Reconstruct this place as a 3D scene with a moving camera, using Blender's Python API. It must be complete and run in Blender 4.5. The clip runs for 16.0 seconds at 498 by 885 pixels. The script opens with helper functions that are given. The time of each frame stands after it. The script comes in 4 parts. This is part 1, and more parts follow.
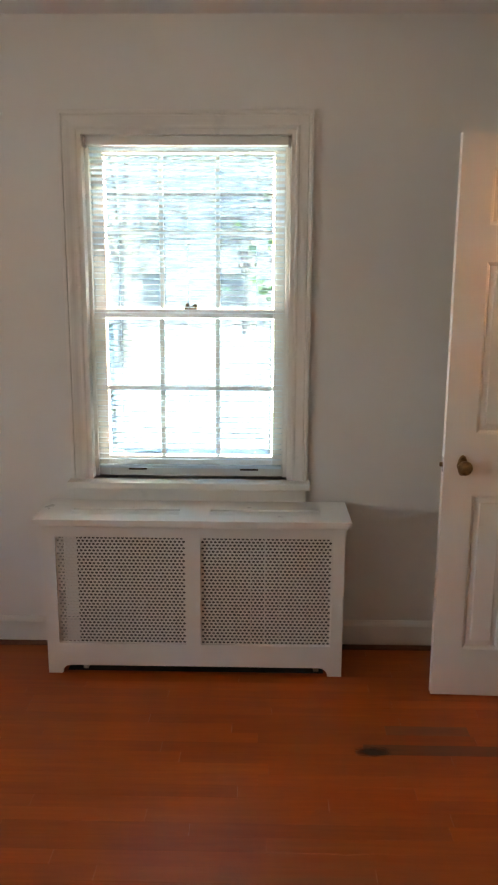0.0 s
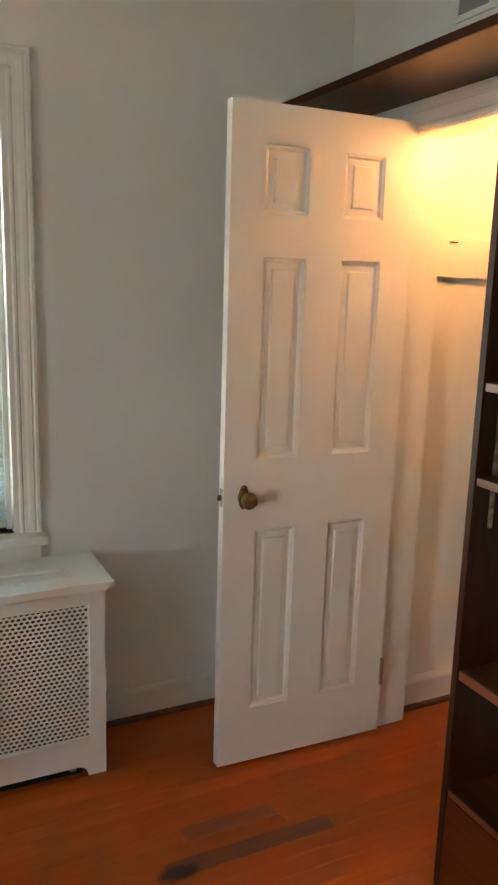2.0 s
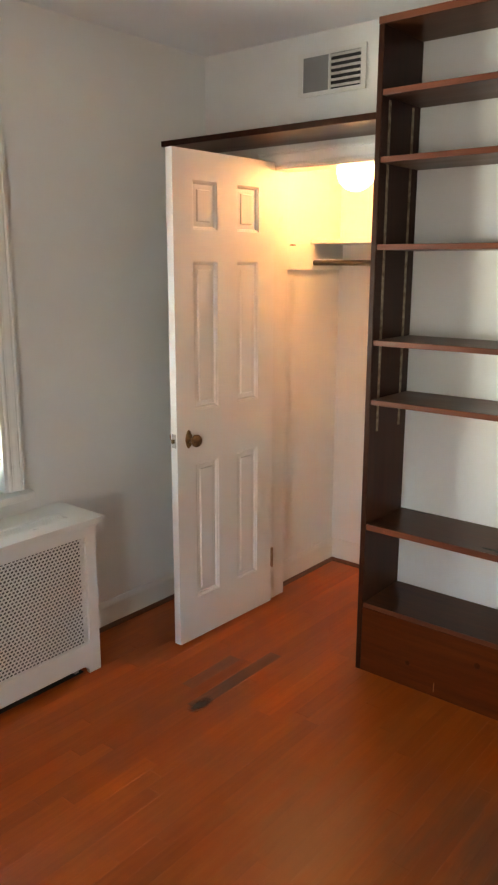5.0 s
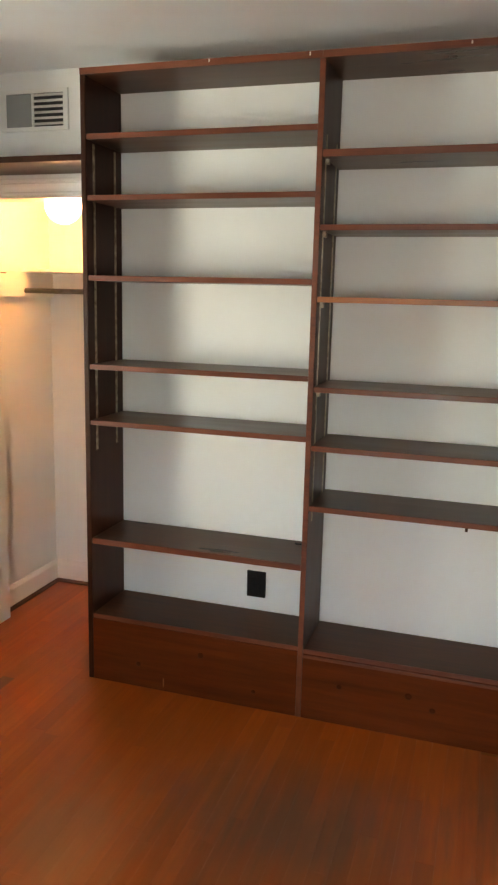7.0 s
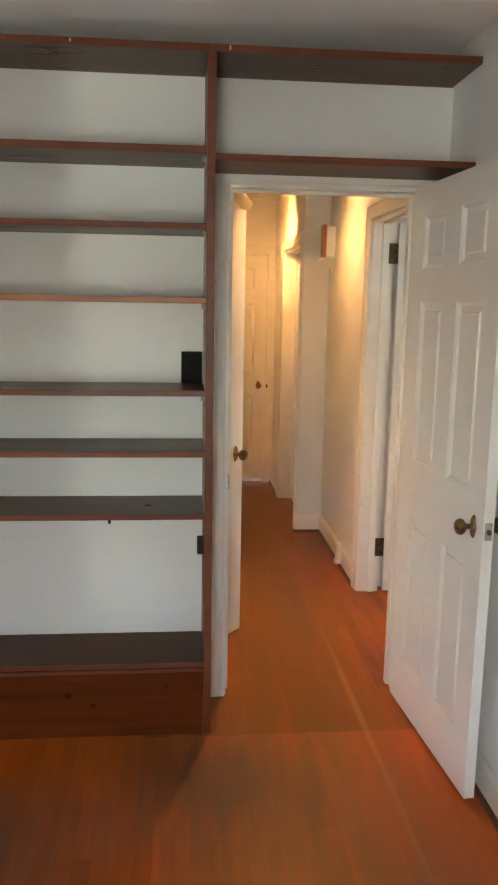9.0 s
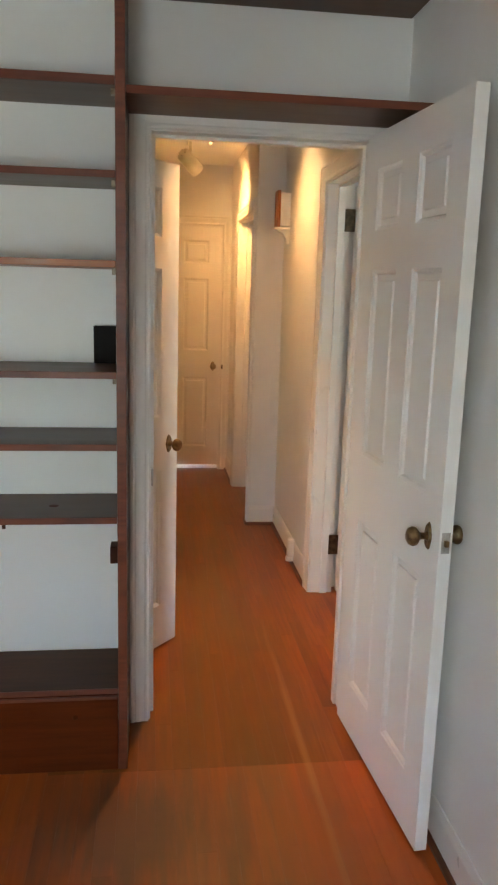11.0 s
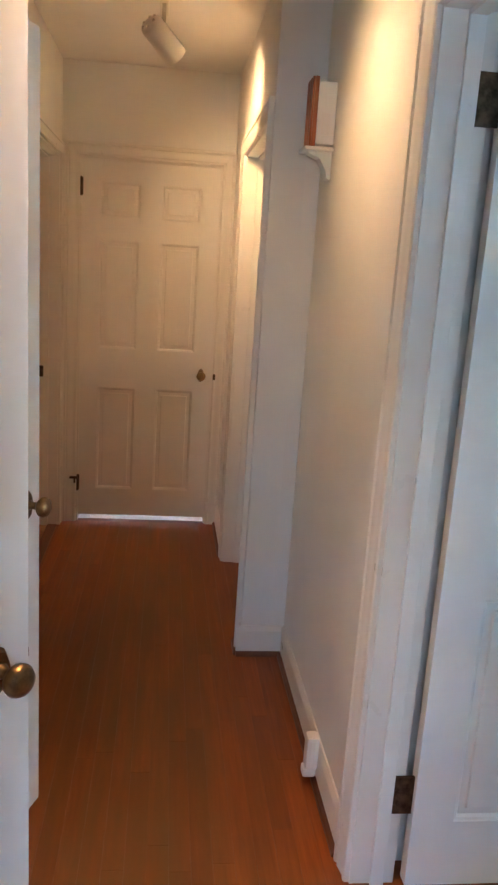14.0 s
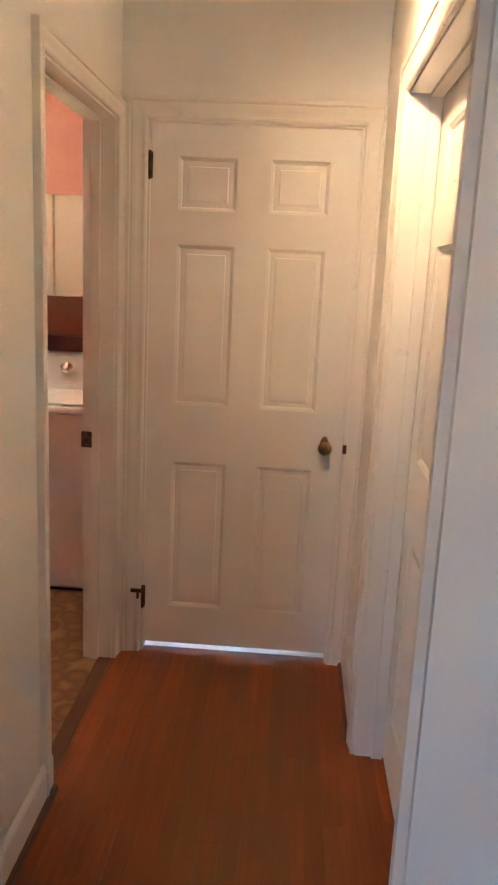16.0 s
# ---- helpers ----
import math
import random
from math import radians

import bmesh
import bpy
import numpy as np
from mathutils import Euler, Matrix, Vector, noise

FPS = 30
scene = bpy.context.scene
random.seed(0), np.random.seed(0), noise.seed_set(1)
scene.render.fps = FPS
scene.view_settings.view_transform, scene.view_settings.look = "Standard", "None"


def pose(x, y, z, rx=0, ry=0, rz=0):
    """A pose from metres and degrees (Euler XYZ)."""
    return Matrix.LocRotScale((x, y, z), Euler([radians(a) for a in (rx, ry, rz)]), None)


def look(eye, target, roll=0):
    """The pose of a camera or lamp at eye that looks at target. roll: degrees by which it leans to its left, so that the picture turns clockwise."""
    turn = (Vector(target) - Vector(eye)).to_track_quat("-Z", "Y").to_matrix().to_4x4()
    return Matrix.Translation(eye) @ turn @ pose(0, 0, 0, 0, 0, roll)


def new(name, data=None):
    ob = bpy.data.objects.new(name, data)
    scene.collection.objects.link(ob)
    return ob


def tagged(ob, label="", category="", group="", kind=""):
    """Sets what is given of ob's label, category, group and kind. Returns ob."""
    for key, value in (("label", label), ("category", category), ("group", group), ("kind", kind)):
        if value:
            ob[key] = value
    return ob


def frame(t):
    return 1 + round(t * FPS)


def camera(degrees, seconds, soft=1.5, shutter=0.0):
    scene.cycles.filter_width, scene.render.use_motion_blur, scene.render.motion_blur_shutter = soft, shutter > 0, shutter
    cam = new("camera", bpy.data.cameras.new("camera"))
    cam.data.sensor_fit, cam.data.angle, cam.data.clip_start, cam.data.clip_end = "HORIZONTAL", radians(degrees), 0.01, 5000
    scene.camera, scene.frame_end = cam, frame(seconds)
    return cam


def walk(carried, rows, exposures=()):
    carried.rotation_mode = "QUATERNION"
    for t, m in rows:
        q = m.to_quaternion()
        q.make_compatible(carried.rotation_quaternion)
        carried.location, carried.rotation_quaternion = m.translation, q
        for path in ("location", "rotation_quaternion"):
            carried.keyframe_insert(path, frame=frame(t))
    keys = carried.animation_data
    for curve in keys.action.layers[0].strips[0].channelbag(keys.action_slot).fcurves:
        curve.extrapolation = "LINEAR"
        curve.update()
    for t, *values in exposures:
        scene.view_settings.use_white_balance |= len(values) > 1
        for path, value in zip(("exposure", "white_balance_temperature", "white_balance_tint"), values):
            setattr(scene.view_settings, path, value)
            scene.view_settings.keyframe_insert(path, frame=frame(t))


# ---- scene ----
cam = camera(36.0, 16.0, soft=2.3)
PATH = [
    (0, (0.122, 0.239, 1.542), (0.084, 2.196, 1.132), 0.3),
    (0.5, (0.106, 0.282, 1.548), (0.177, 2.234, 1.12), -0.2),
    (1, (0.08, 0.49, 1.531), (0.239, 2.436, 1.097), -0.7),
    (1.5, (0.034, 0.688, 1.515), (0.476, 2.591, 1.088), 0.8),
    (2, (-0.135, 0.901, 1.532), (0.723, 2.663, 1.13), 1.7),
    (2.5, (-0.318, 0.988, 1.529), (0.733, 2.645, 1.144), 2.8),
    (3, (-0.55, 0.931, 1.55), (0.629, 2.502, 1.174), 3.0),
    (5.5, (-1.503, 0.79, 1.602), (0.11, 1.883, 1.151), 0.3),
    (6, (-1.575, 0.797, 1.603), (0.154, 1.708, 1.179), 1.1),
    (6.5, (-1.588, 0.747, 1.61), (0.229, 1.483, 1.215), 1.7),
    (7, (-1.577, 0.713, 1.607), (0.296, 1.307, 1.233), 1.4),
    (7.5, (-1.564, 0.671, 1.6), (0.355, 1.102, 1.241), 1.0),
    (8, (-1.556, 0.593, 1.568), (0.404, 0.812, 1.234), 1.0),
    (8.5, (-1.554, 0.545, 1.58), (0.416, 0.538, 1.236), 1.2),
    (9, (-1.552, 0.51, 1.585), (0.41, 0.332, 1.236), 1.0),
    (9.5, (-1.543, 0.483, 1.577), (0.409, 0.237, 1.218), 0.7),
    (10, (-1.508, 0.441, 1.571), (0.441, 0.21, 1.188), 0.8),
    (12.5, (-0.173, 0.172, 1.518), (1.758, -0.131, 1.099), 2.9),
    (13, (0.205, 0.144, 1.531), (2.131, -0.186, 1.106), 2.3),
    (13.5, (0.575, 0.065, 1.497), (2.506, -0.22, 1.06), 3.0),
    (14, (0.914, 0.021, 1.515), (2.851, -0.204, 1.07), 3.7),
    (14.5, (1.308, 0.017, 1.535), (3.245, -0.193, 1.084), 1.9),
    (15, (1.696, -0.02, 1.51), (3.641, -0.059, 1.045), 1.1),
    (15.5, (2.041, -0.069, 1.488), (3.982, 0.07, 1.027), 2.0),
    (16, (2.438, -0.049, 1.516), (4.389, 0.055, 1.089), 2.7),
]
EXPOSURES = [(0.0, 6.9, 11200, 20), (1.5, 6.9, 11200, 18), (2.0, 7.2, 10200, 12), (3.0, 7.4, 9500, 12), (5.5, 7.45, 10700, 17), (7.5, 7.47, 10500, 13), (10.0, 7.22, 9500, 10), (12.5, 7.15, 7400, 8), (13.0, 7.05, 7000, 7), (14.0, 7.0, 6100, 6), (15.0, 7.35, 5400, 3), (16.0, 7.45, 5300, 4)]
walk(cam, [(t, look(eye, target, roll)) for t, eye, target, roll in PATH], EXPOSURES)
SKY, GLOBE_GLOW, SPOT_1, SPOT_2, SPOT_ADDED = 0.15, 0.42, 0.35, 0.50, 0.95
NORTH, WEST, SOUTH, END = 2.6, 0.26, 0.11, 0.02

# ---- world, sun and large lights ----
world = bpy.data.worlds.new("sky")
scene.world = world
world.use_nodes = True
wn = world.node_tree
sky = wn.nodes.new("ShaderNodeTexSky")
sky.sky_type, sky.sun_disc = "NISHITA", False
sky.dust_density, sky.ozone_density = 4.0, 0.5
sky.sun_elevation, sky.sun_rotation = radians(42), radians(94)
wn.nodes["Background"].inputs["Strength"].default_value = SKY
wn.links.new(sky.outputs["Color"], wn.nodes["Background"].inputs["Color"])


def lamp(name, kind, m, energy, color, **more):
    data = bpy.data.lights.new(name, kind)
    data.energy, data.color = energy, color
    for key, value in more.items():
        if key == "angle":
            data.angle = value
        elif key == "size":
            data.shadow_soft_size = value
        elif key == "cone":
            data.spot_size, data.spot_blend = value
        elif key == "area":
            data.shape, data.size, data.size_y = "RECTANGLE", value[0], value[1]
    ob = new(name, data)
    ob.matrix_world = m
    return ob


# the sun stands in the east, past the end of the hall
lamp("sun", "SUN", look((40, -3, 36), (0, 0, 0)), 1.2, (1.0, 0.96, 0.90), angle=radians(12))


# lamps in openings the walk never faces: added west window, bedroom off the hall
# fill light: no west window is known; aimed up to brighten ceiling and bays
lamp("west_fill", "AREA", look((-2.92, 1.00, 1.22), (-0.2, -0.2, 3.1)), WEST, (0.80, 0.88, 1.0), area=(0.9, 1.1))
# added unseen lamp north-west, for sky and yard light between the window blind's slats
lamp("north_fill", "AREA", look((-2.05, 5.2, 0.8), (0.5, 1.6, 1.7)), NORTH, (0.76, 0.91, 1.0), area=(1.5, 1.8))
lamp("south_daylight", "AREA", look((1.09, -3.40, 1.45), (1.09, 0, 1.35)), SOUTH, (0.14, 0.58, 1.0), area=(0.26, 0.56))
lamp("end_daylight", "AREA", look((6.52, -2.10, 1.3), (6.52, 0, 1.2)), END, (0.22, 0.48, 1.0), area=(0.8, 1.1))


# ---- materials ----
def material(name):
    m = bpy.data.materials.new(name)
    m.use_nodes = True
    return m, m.node_tree, m.node_tree.nodes["Principled BSDF"]


def node(tree, kind, **values):
    n = tree.nodes.new(kind)
    for key, value in values.items():
        n.inputs[key.replace("_", " ")].default_value = value
    return n


def ramp(tree, source, stops):
    r = tree.nodes.new("ShaderNodeValToRGB")
    while len(r.color_ramp.elements) < len(stops):
        r.color_ramp.elements.new(0.5)
    for e, (p, c) in zip(r.color_ramp.elements, stops):
        e.position, e.color = p, (*c, 1)
    tree.links.new(source, r.inputs["Fac"])
    return r.outputs["Color"]


def bump(tree, shader, height, strength, distance):
    b = node(tree, "ShaderNodeBump", Strength=strength, Distance=distance)
    tree.links.new(height, b.inputs["Height"])
    tree.links.new(b.outputs["Normal"], shader.inputs["Normal"])


def coords(tree, scale=(1, 1, 1), kind="Object", offset=None):
    tc = tree.nodes.new("ShaderNodeTexCoord")
    mp = tree.nodes.new("ShaderNodeMapping")
    mp.inputs["Scale"].default_value = scale
    tree.links.new(tc.outputs[kind], mp.inputs["Vector"])
    return mp.outputs["Vector"]


def noise_tex(tree, vector, scale, detail=4.0, rough=0.55):
    n = node(tree, "ShaderNodeTexNoise", Scale=scale, Detail=detail, Roughness=rough)
    tree.links.new(vector, n.inputs["Vector"])
    return n.outputs["Fac"]


def painted(name, color, rough=0.5, spread=0.04, fine=180.0, relief=0.15, gloss=0.5):
    """Paint: a soft blotchy tint, a fine roller or brush relief."""
    m, t, s = material(name)
    v = coords(t)
    low = [max(0, c - spread) for c in color]
    high = [min(1, c + spread * 0.5) for c in color]
    t.links.new(ramp(t, noise_tex(t, v, 2.3), [(0.3, low), (0.7, high)]), s.inputs["Base Color"])
    r = node(t, "ShaderNodeMapRange", From_Min=0.3, From_Max=0.7, To_Min=rough - 0.07, To_Max=rough + 0.07)
    t.links.new(noise_tex(t, v, 9.0), r.inputs["Value"])
    t.links.new(r.outputs["Result"], s.inputs["Roughness"])
    s.inputs["Specular IOR Level"].default_value = gloss
    bump(t, s, noise_tex(t, v, fine, 2.0), relief, 0.002)
    return m


def wood(name, dark, light, axis, rough=0.35, grain=1.0, wear=None, piece=False, coat=0.0, gloss=0.5, track=None, contrast=0.16, vary_by=(0.72, 1.22), patches=()):
    """Stained wood, its grain along one axis; wear lightens it in scuffs."""
    m, t, s = material(name)
    sc = [26.0, 26.0, 26.0]
    sc[axis] = 1.6
    tc = t.nodes.new("ShaderNodeTexCoord")
    geo = t.nodes.new("ShaderNodeNewGeometry")
    info = t.nodes.new("ShaderNodeObjectInfo")
    shift = t.nodes.new("ShaderNodeVectorMath")
    shift.operation = "MULTIPLY_ADD"
    comb = t.nodes.new("ShaderNodeCombineXYZ")
    for k in range(3):
        t.links.new(info.outputs["Random"], comb.inputs[k])
    t.links.new(comb.outputs[0], shift.inputs[0])
    shift.inputs[1].default_value = (31.0, 17.0, 23.0) if piece else (0, 0, 0)
    t.links.new(geo.outputs["Position"], shift.inputs[2])
    mp = t.nodes.new("ShaderNodeMapping")
    mp.inputs["Scale"].default_value = sc
    t.links.new(shift.outputs[0], mp.inputs["Vector"])
    fibre = noise_tex(t, mp.outputs["Vector"], 3.2 * grain, 6.0, 0.62)
    sw = [5.0, 5.0, 5.0]
    sw[axis] = 0.9
    mp2 = t.nodes.new("ShaderNodeMapping")
    mp2.inputs["Scale"].default_value = sw
    t.links.new(shift.outputs[0], mp2.inputs["Vector"])
    swirl = noise_tex(t, mp2.outputs["Vector"], 1.7, 3.0)
    mix = node(t, "ShaderNodeMath")
    mix.operation = "MULTIPLY_ADD"
    mix.inputs[1].default_value = 0.55
    t.links.new(fibre, mix.inputs[0])
    half = node(t, "ShaderNodeMath")
    half.operation = "MULTIPLY"
    half.inputs[1].default_value = 0.45
    t.links.new(swirl, half.inputs[0])
    t.links.new(half.outputs[0], mix.inputs[2])
    colour = ramp(t, mix.outputs[0], [(0.5 - contrast, dark), (0.5 + contrast, light)])
    if piece:
        hsv = t.nodes.new("ShaderNodeHueSaturation")
        vary = node(t, "ShaderNodeMapRange", To_Min=vary_by[0], To_Max=vary_by[1])
        t.links.new(info.outputs["Random"], vary.inputs["Value"])
        t.links.new(vary.outputs["Result"], hsv.inputs["Value"])
        t.links.new(colour, hsv.inputs["Color"])
        colour = hsv.outputs["Color"]
    if wear:
        mask = node(t, "ShaderNodeMapRange", From_Min=0.42, From_Max=0.8, To_Min=0.0, To_Max=0.45)
        t.links.new(noise_tex(t, geo.outputs["Position"], 2.1, 2.0, 0.5), mask.inputs["Value"])
        blend = t.nodes.new("ShaderNodeMix")
        blend.data_type = "RGBA"
        t.links.new(mask.outputs["Result"], blend.inputs["Factor"])
        t.links.new(colour, blend.inputs["A"])
        blend.inputs["B"].default_value = (*wear, 1)
        colour = blend.outputs["Result"]
    if track:
        # a strip worn dull by feet along the line walked most, ragged at its sides
        sep = t.nodes.new("ShaderNodeSeparateXYZ")
        t.links.new(geo.outputs["Position"], sep.inputs[0])
        off = node(t, "ShaderNodeMath")
        off.operation = "SUBTRACT"
        off.inputs[1].default_value = 0.06
        t.links.new(sep.outputs["Y"], off.inputs[0])
        dist = node(t, "ShaderNodeMath")
        dist.operation = "ABSOLUTE"
        t.links.new(off.outputs[0], dist.inputs[0])
        side = node(t, "ShaderNodeMapRange", From_Min=0.12, From_Max=0.56, To_Min=1.0, To_Max=0.0)
        t.links.new(dist.outputs[0], side.inputs["Value"])
        mp3 = t.nodes.new("ShaderNodeMapping")
        mp3.inputs["Scale"].default_value = (0.8, 7.0, 1.0)
        t.links.new(geo.outputs["Position"], mp3.inputs["Vector"])
        patch = node(t, "ShaderNodeMapRange", From_Min=0.36, From_Max=0.64, To_Min=0.4, To_Max=1.0)
        t.links.new(noise_tex(t, mp3.outputs["Vector"], 1.6, 4.0, 0.6), patch.inputs["Value"])
        amount = node(t, "ShaderNodeMath")
        amount.operation = "MULTIPLY"
        t.links.new(side.outputs["Result"], amount.inputs[0])
        t.links.new(patch.outputs["Result"], amount.inputs[1])
        worn = t.nodes.new("ShaderNodeMix")
        worn.data_type = "RGBA"
        t.links.new(amount.outputs[0], worn.inputs["Factor"])
        t.links.new(colour, worn.inputs["A"])
        worn.inputs["B"].default_value = (*track, 1)
        colour = worn.outputs["Result"]
        for (cx, cy), (rx, ry), tint, most in patches:
            # a ragged patch where the finish has gone, or a pale worn strip
            span_ = node(t, "ShaderNodeMapping", Location=(-cx / rx, -cy / ry, 0), Scale=(1 / rx, 1 / ry, 1))
            t.links.new(geo.outputs["Position"], span_.inputs["Vector"])
            far_ = node(t, "ShaderNodeVectorMath")
            far_.operation = "LENGTH"
            t.links.new(span_.outputs["Vector"], far_.inputs[0])
            rag = node(t, "ShaderNodeMath")
            rag.operation = "MULTIPLY_ADD"
            rag.inputs[1].default_value = 1.5
            t.links.new(noise_tex(t, mp3.outputs["Vector"], 2.4, 5.0, 0.62), rag.inputs[0])
            t.links.new(far_.outputs["Value"], rag.inputs[2])
            cover = node(t, "ShaderNodeMapRange", From_Min=0.95, From_Max=1.75, To_Min=most, To_Max=0.0)
            t.links.new(rag.outputs[0], cover.inputs["Value"])
            rub = t.nodes.new("ShaderNodeMix")
            rub.data_type = "RGBA"
            t.links.new(cover.outputs["Result"], rub.inputs["Factor"])
            t.links.new(colour, rub.inputs["A"])
            rub.inputs["B"].default_value = (*tint, 1)
            colour = rub.outputs["Result"]
    t.links.new(colour, s.inputs["Base Color"])
    rr = node(t, "ShaderNodeMapRange", From_Min=0.2, From_Max=0.8, To_Min=rough - 0.05, To_Max=rough + 0.09)
    t.links.new(swirl, rr.inputs["Value"])
    t.links.new(rr.outputs["Result"], s.inputs["Roughness"])
    s.inputs["Coat Weight"].default_value = coat
    s.inputs["Specular IOR Level"].default_value = gloss
    s.inputs["Coat Roughness"].default_value = 0.22
    bump(t, s, fibre, 0.12, 0.001)
    return m


def metal(name, color, rough, stain=None):
    m, t, s = material(name)
    s.inputs["Metallic"].default_value = 1.0
    v = coords(t)
    t.links.new(ramp(t, noise_tex(t, v, 45.0), [(0.35, stain or [c * 0.6 for c in color]), (0.65, color)]), s.inputs["Base Color"])
    s.inputs["Roughness"].default_value = rough
    bump(t, s, noise_tex(t, v, 120.0), 0.1, 0.001)
    return m


def glow(name, color, strength):
    m, t, s = material(name)
    s.inputs["Base Color"].default_value = (*color, 1)
    s.inputs["Emission Color"].default_value = (*color, 1)
    s.inputs["Emission Strength"].default_value = strength
    return m


WALL = painted("wall_paint", (0.79, 0.785, 0.755), 0.62, 0.03, 220.0, 0.12)
CEIL = painted("ceiling_paint", (0.86, 0.86, 0.86), 0.75, 0.02, 200.0, 0.1)
TRIM = painted("trim_paint", (0.78, 0.765, 0.72), 0.34, 0.03, 90.0, 0.06)
DOOR = painted("door_paint", (0.80, 0.79, 0.755), 0.38, 0.03, 60.0, 0.06)
PINK = painted("pink_wall_paint", (0.62, 0.30, 0.23), 0.6, 0.04)
CREAM = painted("cream_cabinet_paint", (0.78, 0.70, 0.55), 0.4, 0.03)
ENAMEL = painted("white_enamel", (0.80, 0.79, 0.77), 0.22, 0.02, 40.0, 0.02)
BLIND = painted("blind_vinyl", (0.82, 0.83, 0.82), 0.45, 0.02, 60.0, 0.03)
PLASTIC = painted("white_plastic", (0.80, 0.79, 0.75), 0.35, 0.02, 60.0, 0.02)
GREY = painted("grey_register_paint", (0.27, 0.27, 0.26), 0.5, 0.03)
BLACK = painted("black_plastic", (0.008, 0.008, 0.008), 0.5, 0.003, 60.0, 0.03, 0.08)
# near-black that stands in for shade under and behind things
DARK = painted("shade_dark_paint", (0.02, 0.02, 0.02), 0.8, 0.005)
IRON = painted("dark_cast_iron", (0.12, 0.11, 0.10), 0.6, 0.015, 60.0)
MAROON = painted("dark_red_print", (0.11, 0.018, 0.016), 0.5, 0.06, 20.0)
SHELF = wood("dark_stained_shelf", (0.040, 0.014, 0.006), (0.105, 0.036, 0.014), 1, 0.30, 0.6, gloss=0.15, contrast=0.22)
UPRIGHT = wood("dark_stained_upright", (0.018, 0.005, 0.0025), (0.050, 0.013, 0.005), 2, 0.36, 0.6, gloss=0.16, contrast=0.22)
EDGE = wood("worn_reddish_edge", (0.075, 0.017, 0.008), (0.19, 0.045, 0.019), 1, 0.34, 0.9, (0.24, 0.075, 0.04), gloss=0.42)
KICK = wood("reddish_kick_board", (0.060, 0.011, 0.003), (0.18, 0.036, 0.009), 1, 0.40, 0.45, gloss=0.10, contrast=0.24)
KNOT = wood("dark_knot", (0.050, 0.011, 0.0035), (0.090, 0.019, 0.006), 1, 0.5, 0.8, gloss=0.05)
PALE_SHELF = wood("lighter_shelf_wood", (0.26, 0.080, 0.030), (0.44, 0.155, 0.055), 1, 0.35, 0.9)
WORN = (((0.80, 0.36), (0.46, 0.44), (0.095, 0.060, 0.036), 0.8), ((0.45, 1.20), (0.42, 0.55), (0.125, 0.072, 0.040), 0.7), ((0.25, 1.85), (0.40, 0.28), (0.30, 0.13, 0.055), 0.6), ((1.25, -0.198), (1.15, 0.018), (0.42, 0.19, 0.075), 0.5))
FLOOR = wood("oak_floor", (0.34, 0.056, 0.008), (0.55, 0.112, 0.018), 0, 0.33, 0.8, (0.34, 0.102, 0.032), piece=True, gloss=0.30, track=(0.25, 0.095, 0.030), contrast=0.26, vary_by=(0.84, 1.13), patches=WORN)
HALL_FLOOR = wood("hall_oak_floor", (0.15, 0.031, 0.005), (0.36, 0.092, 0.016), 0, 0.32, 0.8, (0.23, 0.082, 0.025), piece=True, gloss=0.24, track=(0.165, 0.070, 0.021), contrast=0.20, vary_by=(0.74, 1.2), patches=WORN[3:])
SHOE = wood("stained_shoe_moulding", (0.07, 0.022, 0.010), (0.16, 0.055, 0.022), 0, 0.4)
OAK = wood("orange_wood_front", (0.30, 0.085, 0.03), (0.46, 0.155, 0.06), 2, 0.35)
DARKPLANK = wood("dark_stained_plank", (0.16, 0.036, 0.008), (0.28, 0.070, 0.016), 0, 0.34, 0.8, piece=True, coat=0.25)
BRASS = metal("aged_brass", (0.30, 0.20, 0.10), 0.3, (0.12, 0.075, 0.04))
BRONZE = metal("dark_bronze_hinge", (0.13, 0.085, 0.055), 0.45, (0.05, 0.032, 0.022))
RUST = painted("brown_painted_hinge", (0.28, 0.17, 0.10), 0.45, 0.05)
ROD = metal("plain_steel_rod", (0.16, 0.15, 0.14), 0.4, (0.12, 0.11, 0.10))
STEEL = metal("worn_steel", (0.52, 0.50, 0.47), 0.35)
STRIP = metal("dull_shelf_strip", (0.42, 0.36, 0.28), 0.38, (0.18, 0.13, 0.09))
CHROME = metal("chrome", (0.75, 0.74, 0.72), 0.12, (0.6, 0.58, 0.55))
GLOBE = glow("lit_opal_globe", (1.0, 0.49, 0.23), GLOBE_GLOW)
MOUTH = glow("lit_lamp_face", (1.0, 0.74, 0.42), 1.2)
GROUND = painted("dry_pale_ground", (0.42, 0.41, 0.38), 0.9, 0.07, 3.0, 0.3)
BARK = painted("bark", (0.36, 0.31, 0.27), 0.9, 0.08, 30.0, 0.6)
BRICK = painted("far_brick", (0.60, 0.55, 0.52), 0.85, 0.06, 12.0, 0.3)

# thin vinyl lets some of the daylight behind it through
bt = BLIND.node_tree
through_light = bt.nodes.new("ShaderNodeBsdfTranslucent")
through_light.inputs["Color"].default_value = (0.70, 0.87, 0.93, 1)
half_mix = bt.nodes.new("ShaderNodeMixShader")
half_mix.inputs[0].default_value = 0.7
bt.links.new(bt.nodes["Principled BSDF"].outputs[0], half_mix.inputs[1])
bt.links.new(through_light.outputs[0], half_mix.inputs[2])
bt.links.new(half_mix.outputs[0], bt.nodes["Material Output"].inputs["Surface"])

